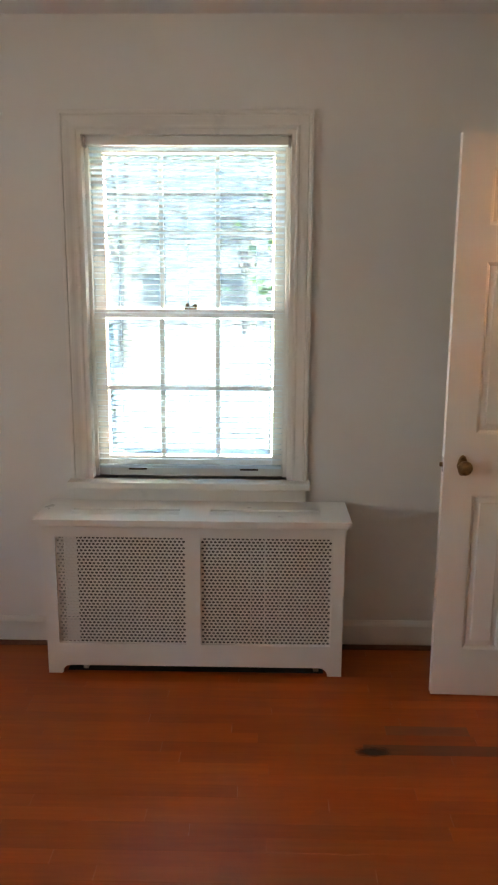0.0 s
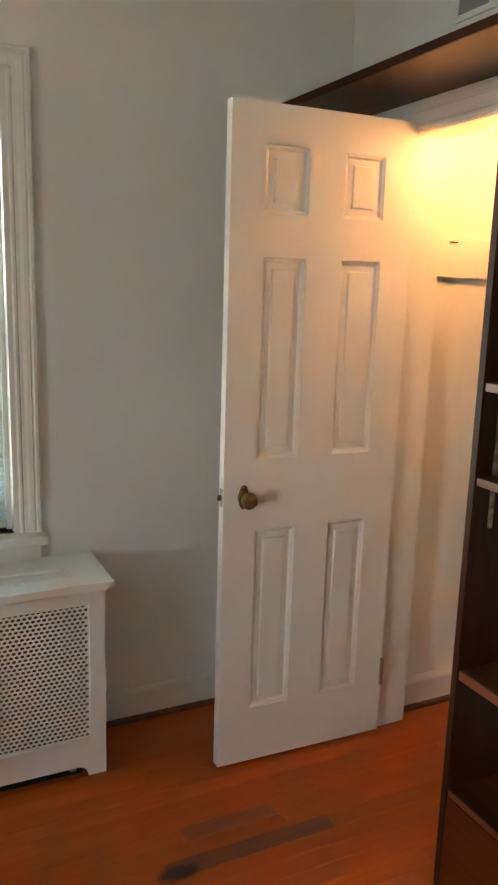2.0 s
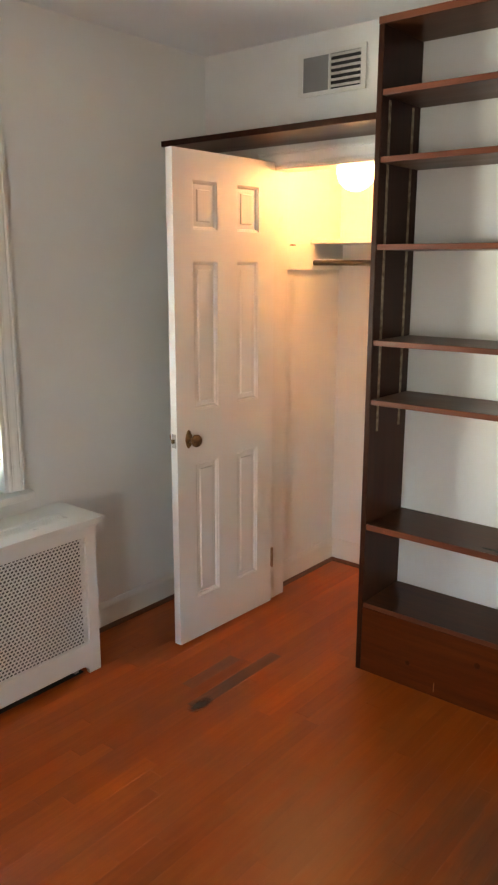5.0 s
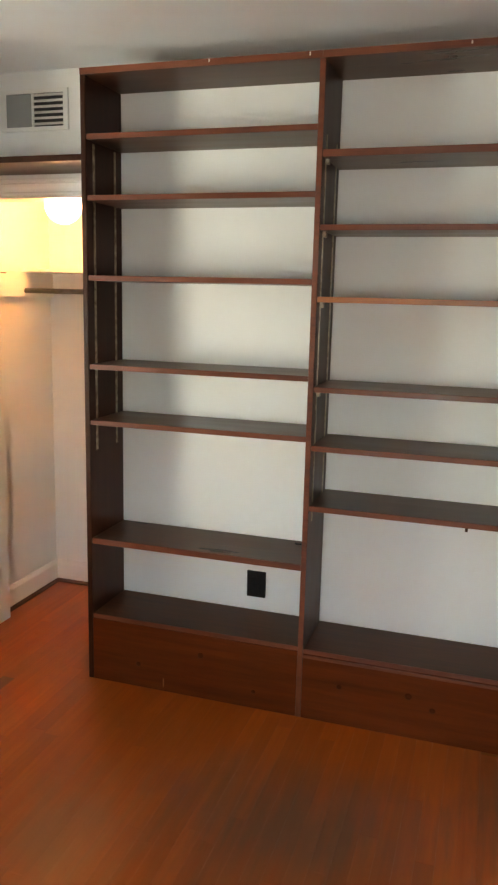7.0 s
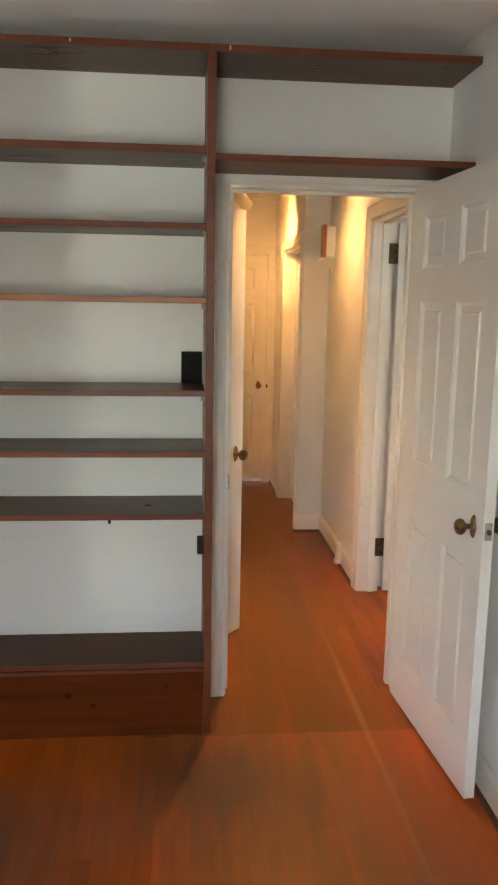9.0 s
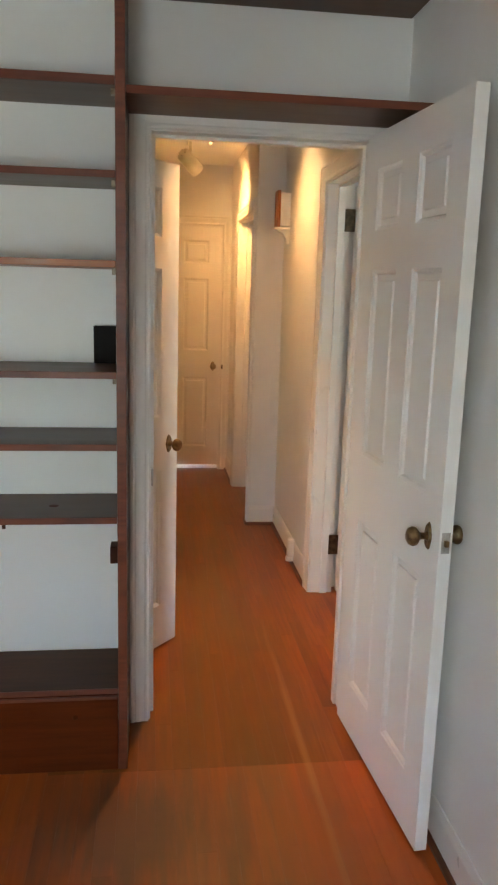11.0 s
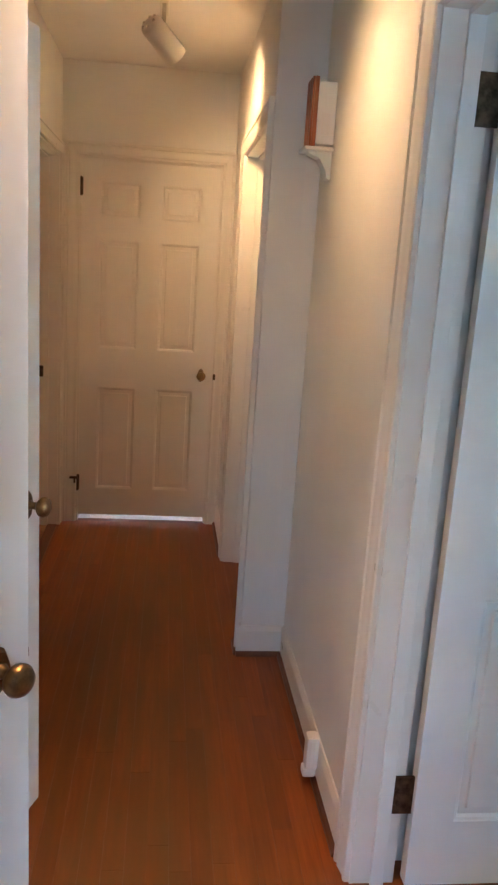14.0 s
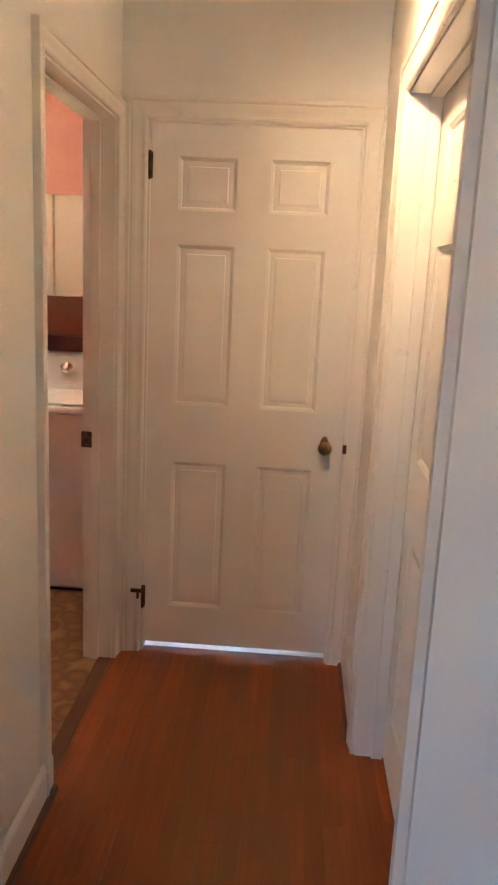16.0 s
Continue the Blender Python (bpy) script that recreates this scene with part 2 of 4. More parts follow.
LEAF, lt, ls = material("green_leaf")
lt.links.new(ramp(lt, noise_tex(lt, coords(lt), 3.0), [(0.3, (0.03, 0.12, 0.015)), (0.7, (0.09, 0.26, 0.03))]), ls.inputs["Base Color"])
ls.inputs["Roughness"].default_value = 0.5
ls.inputs["Transmission Weight"].default_value = 0.25

# near-black tint dims the view outside; panes cast no shadow, so daylight enters
GLASS, gt, gs = material("view_dimming_glass")
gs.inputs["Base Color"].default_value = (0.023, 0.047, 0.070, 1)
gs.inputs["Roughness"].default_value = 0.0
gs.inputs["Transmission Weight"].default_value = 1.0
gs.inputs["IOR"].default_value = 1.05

STAIN, st_, ss = material("dark_floor_stain")
ss.inputs["Base Color"].default_value = (0.035, 0.014, 0.008, 1)
ss.inputs["Roughness"].default_value = 0.45
where = st_.nodes.new("ShaderNodeNewGeometry")
span = node(st_, "ShaderNodeMapping", Location=(-0.496 / 0.085, -2.551 / 0.040, 0), Scale=(1 / 0.085, 1 / 0.040, 1))
st_.links.new(where.outputs["Position"], span.inputs["Vector"])
reach = node(st_, "ShaderNodeVectorMath")
reach.operation = "LENGTH"
st_.links.new(span.outputs["Vector"], reach.inputs[0])
ragged = node(st_, "ShaderNodeMath")
ragged.operation = "MULTIPLY_ADD"
ragged.inputs[1].default_value = 0.9
st_.links.new(noise_tex(st_, where.outputs["Position"], 38.0, 4.0), ragged.inputs[0])
st_.links.new(reach.outputs["Value"], ragged.inputs[2])
fade = node(st_, "ShaderNodeMapRange", From_Min=0.75, From_Max=1.30, To_Min=0.88, To_Max=0.0)
st_.links.new(ragged.outputs[0], fade.inputs["Value"])
st_.links.new(fade.outputs["Result"], ss.inputs["Alpha"])

VINYL, vt, vs = material("gold_brown_vinyl")
vo = node(vt, "ShaderNodeTexVoronoi", Scale=11.0)
vt.links.new(coords(vt, (1, 1, 0.2)), vo.inputs["Vector"])
vt.links.new(ramp(vt, vo.outputs["Distance"], [(0.1, (0.32, 0.17, 0.06)), (0.5, (0.17, 0.075, 0.03)), (0.8, (0.38, 0.24, 0.10))]), vs.inputs["Base Color"])
vs.inputs["Roughness"].default_value = 0.35
bump(vt, vs, vo.outputs["Distance"], 0.15, 0.002)


# ---- building blocks ----
def mesh_of(name, bm, mat):
    bmesh.ops.recalc_face_normals(bm, faces=bm.faces)
    me = bpy.data.meshes.new(name)
    bm.to_mesh(me)
    bm.free()
    me.materials.append(mat)
    return me


def part(name, bm, mat, parent, label=""):
    ob = new(name, mesh_of(name, bm, mat) if isinstance(bm, bmesh.types.BMesh) else bm)
    ob.parent = parent
    return tagged(ob, label)


def single(name, bm, mat, label, category, m=None, group="", kind=""):
    ob = new(name, mesh_of(name, bm, mat))
    if m is not None:
        ob.matrix_world = m
    return tagged(ob, label, category, group, kind)


def thing(name, label, category, m=None, group="", kind=""):
    ob = new(name)
    ob.empty_display_size = 0.1
    if m is not None:
        ob.matrix_world = m
    return tagged(ob, label, category, group, kind)


def box(bm, x0, x1, y0, y1, z0, z1, soft=0.0):
    vs_ = [bm.verts.new((x, y, z)) for x in (x0, x1) for y in (y0, y1) for z in (z0, z1)]
    fs = [bm.faces.new([vs_[i] for i in f]) for f in ((0, 1, 3, 2), (4, 6, 7, 5), (0, 4, 5, 1), (2, 3, 7, 6), (0, 2, 6, 4), (1, 5, 7, 3))]
    if soft:
        edges = {e for f in fs for e in f.edges}
        bmesh.ops.bevel(bm, geom=list(edges), offset=soft, segments=2, affect="EDGES", profile=0.6)
    return bm


def boxed(*dims, soft=0.0):
    return box(bmesh.new(), *dims, soft=soft)


def slab(us, zs, open_cells, y0, y1, slope=0.0):
    """A slab in the xz plane from y0 to y1, cut by the lists us and zs, with the cells named left open right through."""
    bm = bmesh.new()
    verts = {}

    def v(i, j, k):
        if (i, j, k) not in verts:
            verts[i, j, k] = bm.verts.new((us[i], (y0, y1)[k], zs[j]))
        return verts[i, j, k]

    nu, nz = len(us) - 1, len(zs) - 1
    solid = lambda i, j: 0 <= i < nu and 0 <= j < nz and (i, j) not in open_cells
    for i in range(nu):
        for j in range(nz):
            if not solid(i, j):
                continue
            for k in (0, 1):
                bm.faces.new((v(i, j, k), v(i + 1, j, k), v(i + 1, j + 1, k), v(i, j + 1, k)))
            if not solid(i - 1, j):
                bm.faces.new((v(i, j, 0), v(i, j + 1, 0), v(i, j + 1, 1), v(i, j, 1)))
            if not solid(i + 1, j):
                bm.faces.new((v(i + 1, j, 0), v(i + 1, j, 1), v(i + 1, j + 1, 1), v(i + 1, j + 1, 0)))
            if not solid(i, j - 1):
                bm.faces.new((v(i, j, 0), v(i, j, 1), v(i + 1, j, 1), v(i + 1, j, 0)))
            if not solid(i, j + 1):
                bm.faces.new((v(i, j + 1, 0), v(i + 1, j + 1, 0), v(i + 1, j + 1, 1), v(i, j + 1, 1)))
    return bm


def wall(name, u0, u1, thick, holes, m, label, mat=None, top=2.505):
    """A wall in its own frame (x to the right of one who faces it, y into it) with rectangular openings (u, u, z, z)."""
    us = sorted({u0, u1, *[h[0] for h in holes], *[h[1] for h in holes]})
    zs = sorted({0.0, top, *[h[2] for h in holes], *[h[3] for h in holes]})
    cells = set()
    for a, b, c, d in holes:
        cells |= {(i, j) for i in range(len(us) - 1) for j in range(len(zs) - 1) if a <= us[i] < b and c <= zs[j] < d}
    return single(name, slab(us, zs, cells, 0, thick), mat or WALL, label, "wall", m, kind="structure")


def sweep(profile, path):
    """A moulding: the profile (a, out) swept along a path of (x, z) in the wall's plane, mitred; a runs to the path's left, out to -y."""
    bm = bmesh.new()
    rings = []
    n = len(path)
    for i, (x, z) in enumerate(path):
        d0 = Vector((x - path[i - 1][0], z - path[i - 1][1])).normalized() if i else None
        d1 = Vector((path[i + 1][0] - x, path[i + 1][1] - z)).normalized() if i < n - 1 else None
        d0, d1 = d0 or d1, d1 or d0
        n0, n1 = Vector((-d0.y, d0.x)), Vector((-d1.y, d1.x))
        mid = (n0 + n1).normalized()
        mid /= max(0.2, mid.dot(n0))
        rings.append([bm.verts.new((x + mid.x * a, -o, z + mid.y * a)) for a, o in profile])
    for r, q in zip(rings, rings[1:]):
        for k in range(len(profile)):
            k2 = (k + 1) % len(profile)
            bm.faces.new((r[k], r[k2], q[k2], q[k]))
    bm.faces.new(rings[0])
    bm.faces.new(rings[-1][::-1])
    return bm


CASING = [(0, 0), (0, 0.011), (0.005, 0.0145), (0.011, 0.0145), (0.015, 0.0125), (0.024, 0.0135), (0.034, 0.0165), (0.044, 0.018), (0.047, 0.0165), (0.050, 0.0165), (0.053, 0.0215), (0.062, 0.0215), (0.064, 0.020), (0.064, 0)]


def casing(name, a, b, z0, top, m, label, width=0.064):
    """The moulded casing of an opening from a to b; the path runs up, across and down, so that the profile's outer edge lies outwards."""
    k = width / 0.064
    prof = [(u * k, o) for u, o in CASING]
    return single(name, sweep(prof, [(a, z0), (a, top), (b, top), (b, z0)]), TRIM, label, "door casing", m, kind="structure")


def jamb(name, a, b, top, depth, m, label, stop=True):
    """The lining of an opening, with its door stop."""
    ob = thing(name, label, "door jamb", m, kind="structure")
    t = 0.014
    part("side", boxed(a, a + t, 0.0, depth, 0, top, soft=0.001), TRIM, ob)
    part("side", boxed(b - t, b, 0.0, depth, 0, top, soft=0.001), TRIM, ob)
    part("head", boxed(a + t, b - t, 0.0, depth, top - t, top, soft=0.001), TRIM, ob)
    if stop:
        y = depth * 0.45
        part("stop", boxed(a + t, a + t + 0.011, y, y + 0.035, 0, top - t, soft=0.002), TRIM, ob)
        part("stop", boxed(b - t - 0.011, b - t, y, y + 0.035, 0, top - t, soft=0.002), TRIM, ob)
        part("stop", boxed(a + t + 0.011, b - t - 0.011, y, y + 0.035, top - t - 0.011, top - t, soft=0.002), TRIM, ob)
    return ob


def baseboard(a, b, m, label="white painted baseboard with a brown shoe moulding", height=0.125):
    """A board along a wall from a to b, eased at its top, with a stained quarter round at its foot."""
    ob = thing("baseboard", label, "baseboard", m, kind="structure")
    prof = [(0, 0), (0, 0.013), (height - 0.022, 0.013), (height - 0.012, 0.010), (height - 0.004, 0.006), (height, 0.005), (height, 0)]
    bm = bmesh.new()
    ends = [[bm.verts.new((x, -o, z)) for z, o in prof] for x in (a, b)]
    for k in range(len(prof)):
        k2 = (k + 1) % len(prof)
        bm.faces.new((ends[0][k], ends[0][k2], ends[1][k2], ends[1][k]))
    bm.faces.new(ends[0])
    bm.faces.new(ends[1])
    part("board", bm, TRIM, ob)
    prof = [(0.0, 0.013), (0.0, 0.027), (0.008, 0.026), (0.015, 0.021), (0.018, 0.013)]
    bm = bmesh.new()
    ends = [[bm.verts.new((x, -o, z)) for z, o in prof] for x in (a, b)]
    for k in range(len(prof)):
        k2 = (k + 1) % len(prof)
        bm.faces.new((ends[0][k], ends[0][k2], ends[1][k2], ends[1][k]))
    bm.faces.new(ends[0])
    bm.faces.new(ends[1])
    part("shoe", bm, SHOE, ob, "brown stained shoe moulding")
    return ob


def lathe(profile, steps=20):
    """A turned shape about the y axis, from (radius, y) pairs."""
    bm = bmesh.new()
    rings = []
    for r, y in profile:
        if r < 1e-5:
            rings.append([bm.verts.new((0, y, 0))])
        else:
            rings.append([bm.verts.new((r * math.cos(2 * math.pi * k / steps), y, r * math.sin(2 * math.pi * k / steps))) for k in range(steps)])
    for p, q in zip(rings, rings[1:]):
        for k in range(steps):
            k2 = (k + 1) % steps
            if len(p) == 1 and len(q) == 1:
                continue
            if len(p) == 1:
                bm.faces.new((p[0], q[k], q[k2]))
            elif len(q) == 1:
                bm.faces.new((p[k], p[k2], q[0]))
            else:
                bm.faces.new((p[k], p[k2], q[k2], q[k]))
    for ring in (rings[0], rings[-1]):
        if len(ring) > 1:
            bm.faces.new(ring)
    for f in bm.faces:
        f.smooth = True
    return bm


def moved(bm, m):
    bm.transform(m)
    return bm


# facing north, east, south and west walls
def face_n(y):
    return pose(0, y, 0, 0, 0, 0)


def face_e(x):
    return pose(x, 0, 0, 0, 0, -90)


def face_s(y):
    return pose(0, y, 0, 0, 0, 180)


def face_w(x):
    return pose(x, 0, 0, 0, 0, 90)


# ---- large structure ----
# room: x -2.7 to 1.39, y -0.495 to 3.31; hall: x 1.505 to 5.29, y -0.495 to 0.605
wall("wall_north", -2.85, 1.505, 0.15, [(-0.60, 0.236, 0.742, 2.105)], face_n(3.31), "off-white painted plaster wall with a sash window")
wall("wall_east", -3.31, 0.495, 0.115, [(-2.935, -2.30, 0, 2.012), (-0.338, 0.392, 0, 2.034)], face_e(1.39), "off-white painted wall with two doorways")
wall("wall_south", -3.80, 2.85, 0.115, [(-2.54, -1.765, 0, 2.05)], face_s(-0.495), "off-white painted wall running on into the hall")
# the opening is added for the west fill light
wall("wall_west", -0.61, 3.46, 0.15, [(0.50, 1.50, 0.75, 2.05)], face_w(-2.70), "plain off-white painted wall with an added window opening")
wall("closet_wall_north", 1.505, 2.16, 0.12, [], face_n(2.985), "white painted closet wall")
wall("closet_wall_east", -2.985, -1.20, 0.12, [], face_e(2.04), "white painted closet wall")
wall("closet_wall_south", -2.04, -1.505, 0.12, [], face_s(1.20), "white painted closet wall")
wall("hall_wall_north", 1.505, 5.288, 0.115, [(1.58, 2.20, 0, 2.04), (2.26, 2.98, 0, 2.04), (3.18, 3.95, 0, 2.04), (4.40, 5.21, 0, 2.03)], face_n(0.605), "off-white painted hall wall with four doorways")
wall("hall_wall_south", -5.41, -3.712, 0.12, [(-4.70, -3.80, 0, 2.03)], face_s(-0.32), "off-white painted wall standing forward of the hall wall")
wall("hall_wall_return", 0.44, 0.493, 0.088, [], face_e(3.712), "narrow off-white painted wall return")
wall("hall_wall_end", -0.715, 0.318, 0.12, [(-0.515, 0.254, 0, 2.042)], face_e(5.29), "off-white painted end wall of the hall")
wall("hall_closet_back", 1.625, 3.10, 0.08, [], face_n(1.12), "plain closet back wall")
wall("hall_closet_side", -1.12, -0.72, 0.03, [], face_e(2.215), "plain closet side wall")
wall("side_room_wall_west", 0.72, 2.60, 0.10, [], face_w(3.10), "plain wall of an unlit side room")
wall("side_room_wall_north", 3.10, 4.18, 0.1, [], face_n(2.50), "plain wall of an unlit side room")
wall("laundry_wall_west", -2.50, -0.72, 0.10, [], face_e(4.18), "pink painted laundry wall", PINK)
wall("laundry_wall_north", 4.28, 6.62, 0.10, [], face_n(2.40), "pink painted laundry wall", PINK)
wall("laundry_wall_east", -2.40, -0.60, 0.12, [], face_e(6.50), "pink painted laundry wall", PINK)
wall("laundry_wall_south", -7.55, -5.41, 0.08, [], face_s(0.72), "pink painted laundry wall", PINK)
wall("end_room_wall_east", -0.64, 2.1, 0.15, [], face_e(7.40), "plain wall beyond the end door")
wall("end_room_wall_south", -7.40, -5.60, 0.15, [(-6.76, -6.28, 1.05, 1.75)], face_s(-2.0), "plain wall with a window opening beyond the end door")
wall("end_room_wall_west", -2.0, -0.44, 0.1, [], face_w(5.60), "plain wall beyond the end door")
wall("bath_wall_south", -5.50, -3.83, 0.1, [], face_s(-2.0), "plain wall of the room off the hall")
wall("bath_wall_west", -2.0, -0.61, 0.03, [], face_w(3.83), "plain wall of the room off the hall")
wall("south_room_wall_south", -3.80, 0.20, 0.15, [(-1.22, -0.94, 1.15, 1.75)], face_s(-3.30), "plain wall with a wide window opening")
wall("south_room_wall_west", -3.45, -0.61, 0.15, [], face_w(-0.20), "plain unseen wall of the bedroom off the hall")
# unseen wall brought close to darken the slot behind the side door
wall("south_room_shade_wall", 0.61, 3.30, 0.03, [], face_e(2.60), "plain unseen wall of the bedroom off the hall")
single("ceiling", boxed(-2.85, 7.55, -3.45, 3.46, 2.505, 2.62), CEIL, "flat white painted ceiling", "ceiling", kind="structure")
single("floor_laundry", boxed(4.40, 6.50, 0.66, 2.40, -0.015, -0.001), VINYL, "gold-brown patterned vinyl laundry floor", "floor", kind="structure")
single("floor_side_rooms", boxed(-2.85, 7.55, -3.45, 3.46, -0.12, -0.016), FLOOR, "reddish brown wooden subfloor", "floor", kind="structure")
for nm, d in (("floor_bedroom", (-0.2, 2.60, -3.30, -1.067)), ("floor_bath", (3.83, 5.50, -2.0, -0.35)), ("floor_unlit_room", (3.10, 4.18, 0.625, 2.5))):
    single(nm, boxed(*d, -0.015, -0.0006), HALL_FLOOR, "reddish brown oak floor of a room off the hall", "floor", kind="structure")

single("floor_end_room", boxed(5.335, 7.40, -2.0, 0.64, -0.015, -0.0006), ENAMEL, "pale floor beyond the end door", "floor", kind="structure")

# doorways: linings, casings, baseboards
jamb("door_jamb_closet", -2.935, -2.30, 2.012, 0.115, face_e(1.39), "white painted closet door lining", stop=False)
casing("door_casing_closet", -2.925, -2.31, 0, 2.006, face_e(1.39), "white moulded casing round the closet doorway", 0.07)
room_jamb = jamb("door_jamb_room", -0.338, 0.392, 2.034, 0.115, face_e(1.39), "white painted bedroom door lining")
casing("door_casing_room", -0.330, 0.384, 0, 2.026, face_e(1.39), "white moulded casing round the bedroom doorway")
casing("door_casing_room_back", -0.384, 0.330, 0, 2.026, face_w(1.505), "white moulded casing on the hall side")
side_jamb = jamb("door_jamb_side", -2.54, -1.765, 2.05, 0.115, face_s(-0.495), "white painted hall door lining")
casing("door_casing_side", -2.532, -1.773, 0, 2.042, face_s(-0.495), "white moulded casing round a hall doorway", 0.085)
casing("door_casing_closet_a", 1.588, 2.192, 0, 2.032, face_n(0.605), "white moulded casing round a hall closet", 0.05)
casing("door_casing_closet_b", 2.268, 2.972, 0, 2.032, face_n(0.605), "white moulded casing round a hall closet", 0.05)
unlit_jamb = jamb("door_jamb_unlit", 3.18, 3.95, 2.04, 0.115, face_n(0.605), "white painted doorway lining with a bare hinge")
casing("door_casing_unlit", 3.188, 3.942, 0, 2.032, face_n(0.605), "white moulded casing round an open doorway", 0.07)
laundry_jamb = jamb("door_jamb_laundry", 4.40, 5.21, 2.03, 0.115, face_n(0.605), "white painted laundry doorway lining")
casing("door_casing_laundry", 4.404, 5.204, 0.0, 2.024, face_n(0.605), "white moulded casing round the laundry doorway", 0.058)
jamb("door_jamb_bath", -4.70, -3.80, 2.03, 0.12, face_s(-0.32), "white painted doorway lining", stop=True)
casing("door_casing_bath", -4.694, -3.806, 0, 2.024, face_s(-0.32), "white moulded casing round a hall doorway", 0.07)
jamb("door_jamb_end", -0.515, 0.254, 2.042, 0.12, face_e(5.29), "white painted lining of the end doorway", stop=False)
casing("door_casing_end", -0.511, 0.250, 0, 2.036, face_e(5.29), "white moulded casing round the end door", 0.075)

baseboard(-2.70, 1.39, face_n(3.31))
baseboard(-3.31, -3.0, face_e(1.39))
baseboard(-1.688, 2.70, face_s(-0.495))
baseboard(-3.712, -2.617, face_s(-0.495))
baseboard(0.303, 0.482, face_e(3.712))
baseboard(-3.81, -3.70, face_s(-0.32))
baseboard(-5.277, -4.764, face_s(-0.32))
baseboard(4.014, 4.404, face_n(0.600))
baseboard(3.0, 3.11, face_n(0.605))
baseboard(1.505, 2.04, face_n(2.985))
baseboard(-2.972, -1.2, face_e(2.04))
baseboard(-0.495, 3.31, face_w(-2.70))


# ---- things ----
def knob_set(parent, x, z, y, side=-1, label="aged brass door knob with an oval backplate"):
    """Rose plate with pointed ends, neck and a turned knob; side -1 faces -y."""
    bm = bmesh.new()
    ring = []
    for k in range(20):
        a = 2 * math.pi * k / 20
        r = 0.020 + 0.014 * abs(math.sin(a)) ** 6
        ring.append((r * math.cos(a), r * 1.15 * math.sin(a)))
    lo = [bm.verts.new((px, y, pz)) for px, pz in ring]
    hi = [bm.verts.new((px * 0.82, y + side * 0.006, pz * 0.82)) for px, pz in ring]
    for k in range(20):
        bm.faces.new((lo[k], lo[(k + 1) % 20], hi[(k + 1) % 20], hi[k]))
    bm.faces.new(hi)
    bm.faces.new(lo)
    bmesh.ops.translate(bm, verts=bm.verts, vec=(x, 0, z))
    plate = part("backplate", bm, BRASS, parent, label)
    prof = [(0.0, 0.062), (0.013, 0.061), (0.022, 0.056), (0.0265, 0.047), (0.025, 0.038), (0.016, 0.031), (0.010, 0.025), (0.009, 0.012), (0.013, 0.006), (0.013, 0.0)]
    bm = lathe([(r, y + side * d) for r, d in prof])
    bmesh.ops.translate(bm, verts=bm.verts, vec=(x, 0, z))
    part("knob", bm, BRASS, plate)


def hinge(parent, x, z, y, mat=None, height=0.09):
    bm = boxed(x - 0.003, x + 0.010, y - 0.003, y + 0.002, z - height / 2, z + height / 2, soft=0.001)
    leaf = part("hinge", bm, mat or BRONZE, parent, "dark bronze butt hinge")
    pin = lathe([(0.0, -height / 2 - 0.006), (0.005, -height / 2 - 0.004), (0.006, -height / 2), (0.006, height / 2), (0.005, height / 2 + 0.004), (0.0, height / 2 + 0.006)], 10)
    pin.transform(pose(0, 0, 0, 90))
    bmesh.ops.translate(pin, verts=pin.verts, vec=(x, y - 0.007, z))
    part("pin", pin, mat or BRONZE, leaf)


def six_panel_door(name, w, h, m, label, knob_at, knob_z=0.90, hinges=(), z0=0.010, back_knob=True, latch=None, thick=0.035, hinge_mat=None):
    """A six-panel door in its own frame: x along its width, y through it (0 is the face in view), z up."""
    door = thing(name, label, "door", m)
    s, mid = 0.106, 0.119
    pw = (w - 2 * s - mid) / 2
    us = [0, s, s + pw, s + pw + mid, w - s, w]
    zs = [z0, 0.198, 0.796, 1.020, 1.612, 1.733, 1.917, h + z0]
    cells = {(i, j) for i in (1, 3) for j in (1, 3, 5)}
    bm = slab(us, zs, cells, 0, thick)
    rim = [e for e in bm.edges if len(e.link_faces) == 2 and e.calc_face_angle(0) > 1.0]
    bmesh.ops.bevel(bm, geom=rim, offset=0.0025, segments=2, affect="EDGES", profile=0.5)
    part("door_frame", bm, DOOR, door)
    for i in (1, 3):
        for j in (1, 3, 5):
            a, b, c, d = us[i], us[i + 1], zs[j], zs[j + 1]
            bm = bmesh.new()
            for front in (True, False):
                loops = []
                for inset, depth in ((-0.001, 0.001), (0.003, 0.0035), (0.008, 0.0055), (0.013, 0.0125), (0.031, 0.0115), (0.0335, 0.0065), (0.036, 0.006)):
                    y = depth if front else thick - depth
                    loops.append([bm.verts.new(p) for p in ((a + inset, y, c + inset), (b - inset, y, c + inset), (b - inset, y, d - inset), (a + inset, y, d - inset))])
                for p, q in zip(loops, loops[1:]):
                    for n in range(4):
                        bm.faces.new((p[n], p[(n + 1) % 4], q[(n + 1) % 4], q[n]))
                bm.faces.new(loops[-1])
            part("panel", bm, DOOR, door)
    knob_set(door, knob_at, knob_z, 0.0, -1)
    if back_knob:
        knob_set(door, knob_at, knob_z, thick, 1)
    if latch is not None:
        part("latch_plate", boxed(latch - 0.0015, latch + 0.0015, 0.006, thick - 0.006, knob_z - 0.028, knob_z + 0.028, soft=0.0005), STEEL, door, "worn steel latch plate")
        out = 0.012 if latch > w / 2 else -0.012
        part("latch_bolt", boxed(min(latch, latch + out), max(latch, latch + out), 0.012, thick - 0.012, knob_z - 0.008, knob_z + 0.008, soft=0.002), BRASS, door)
    for hx, hz, hy in hinges:
        hinge(door, hx, hz, hy, hinge_mat)
    return door


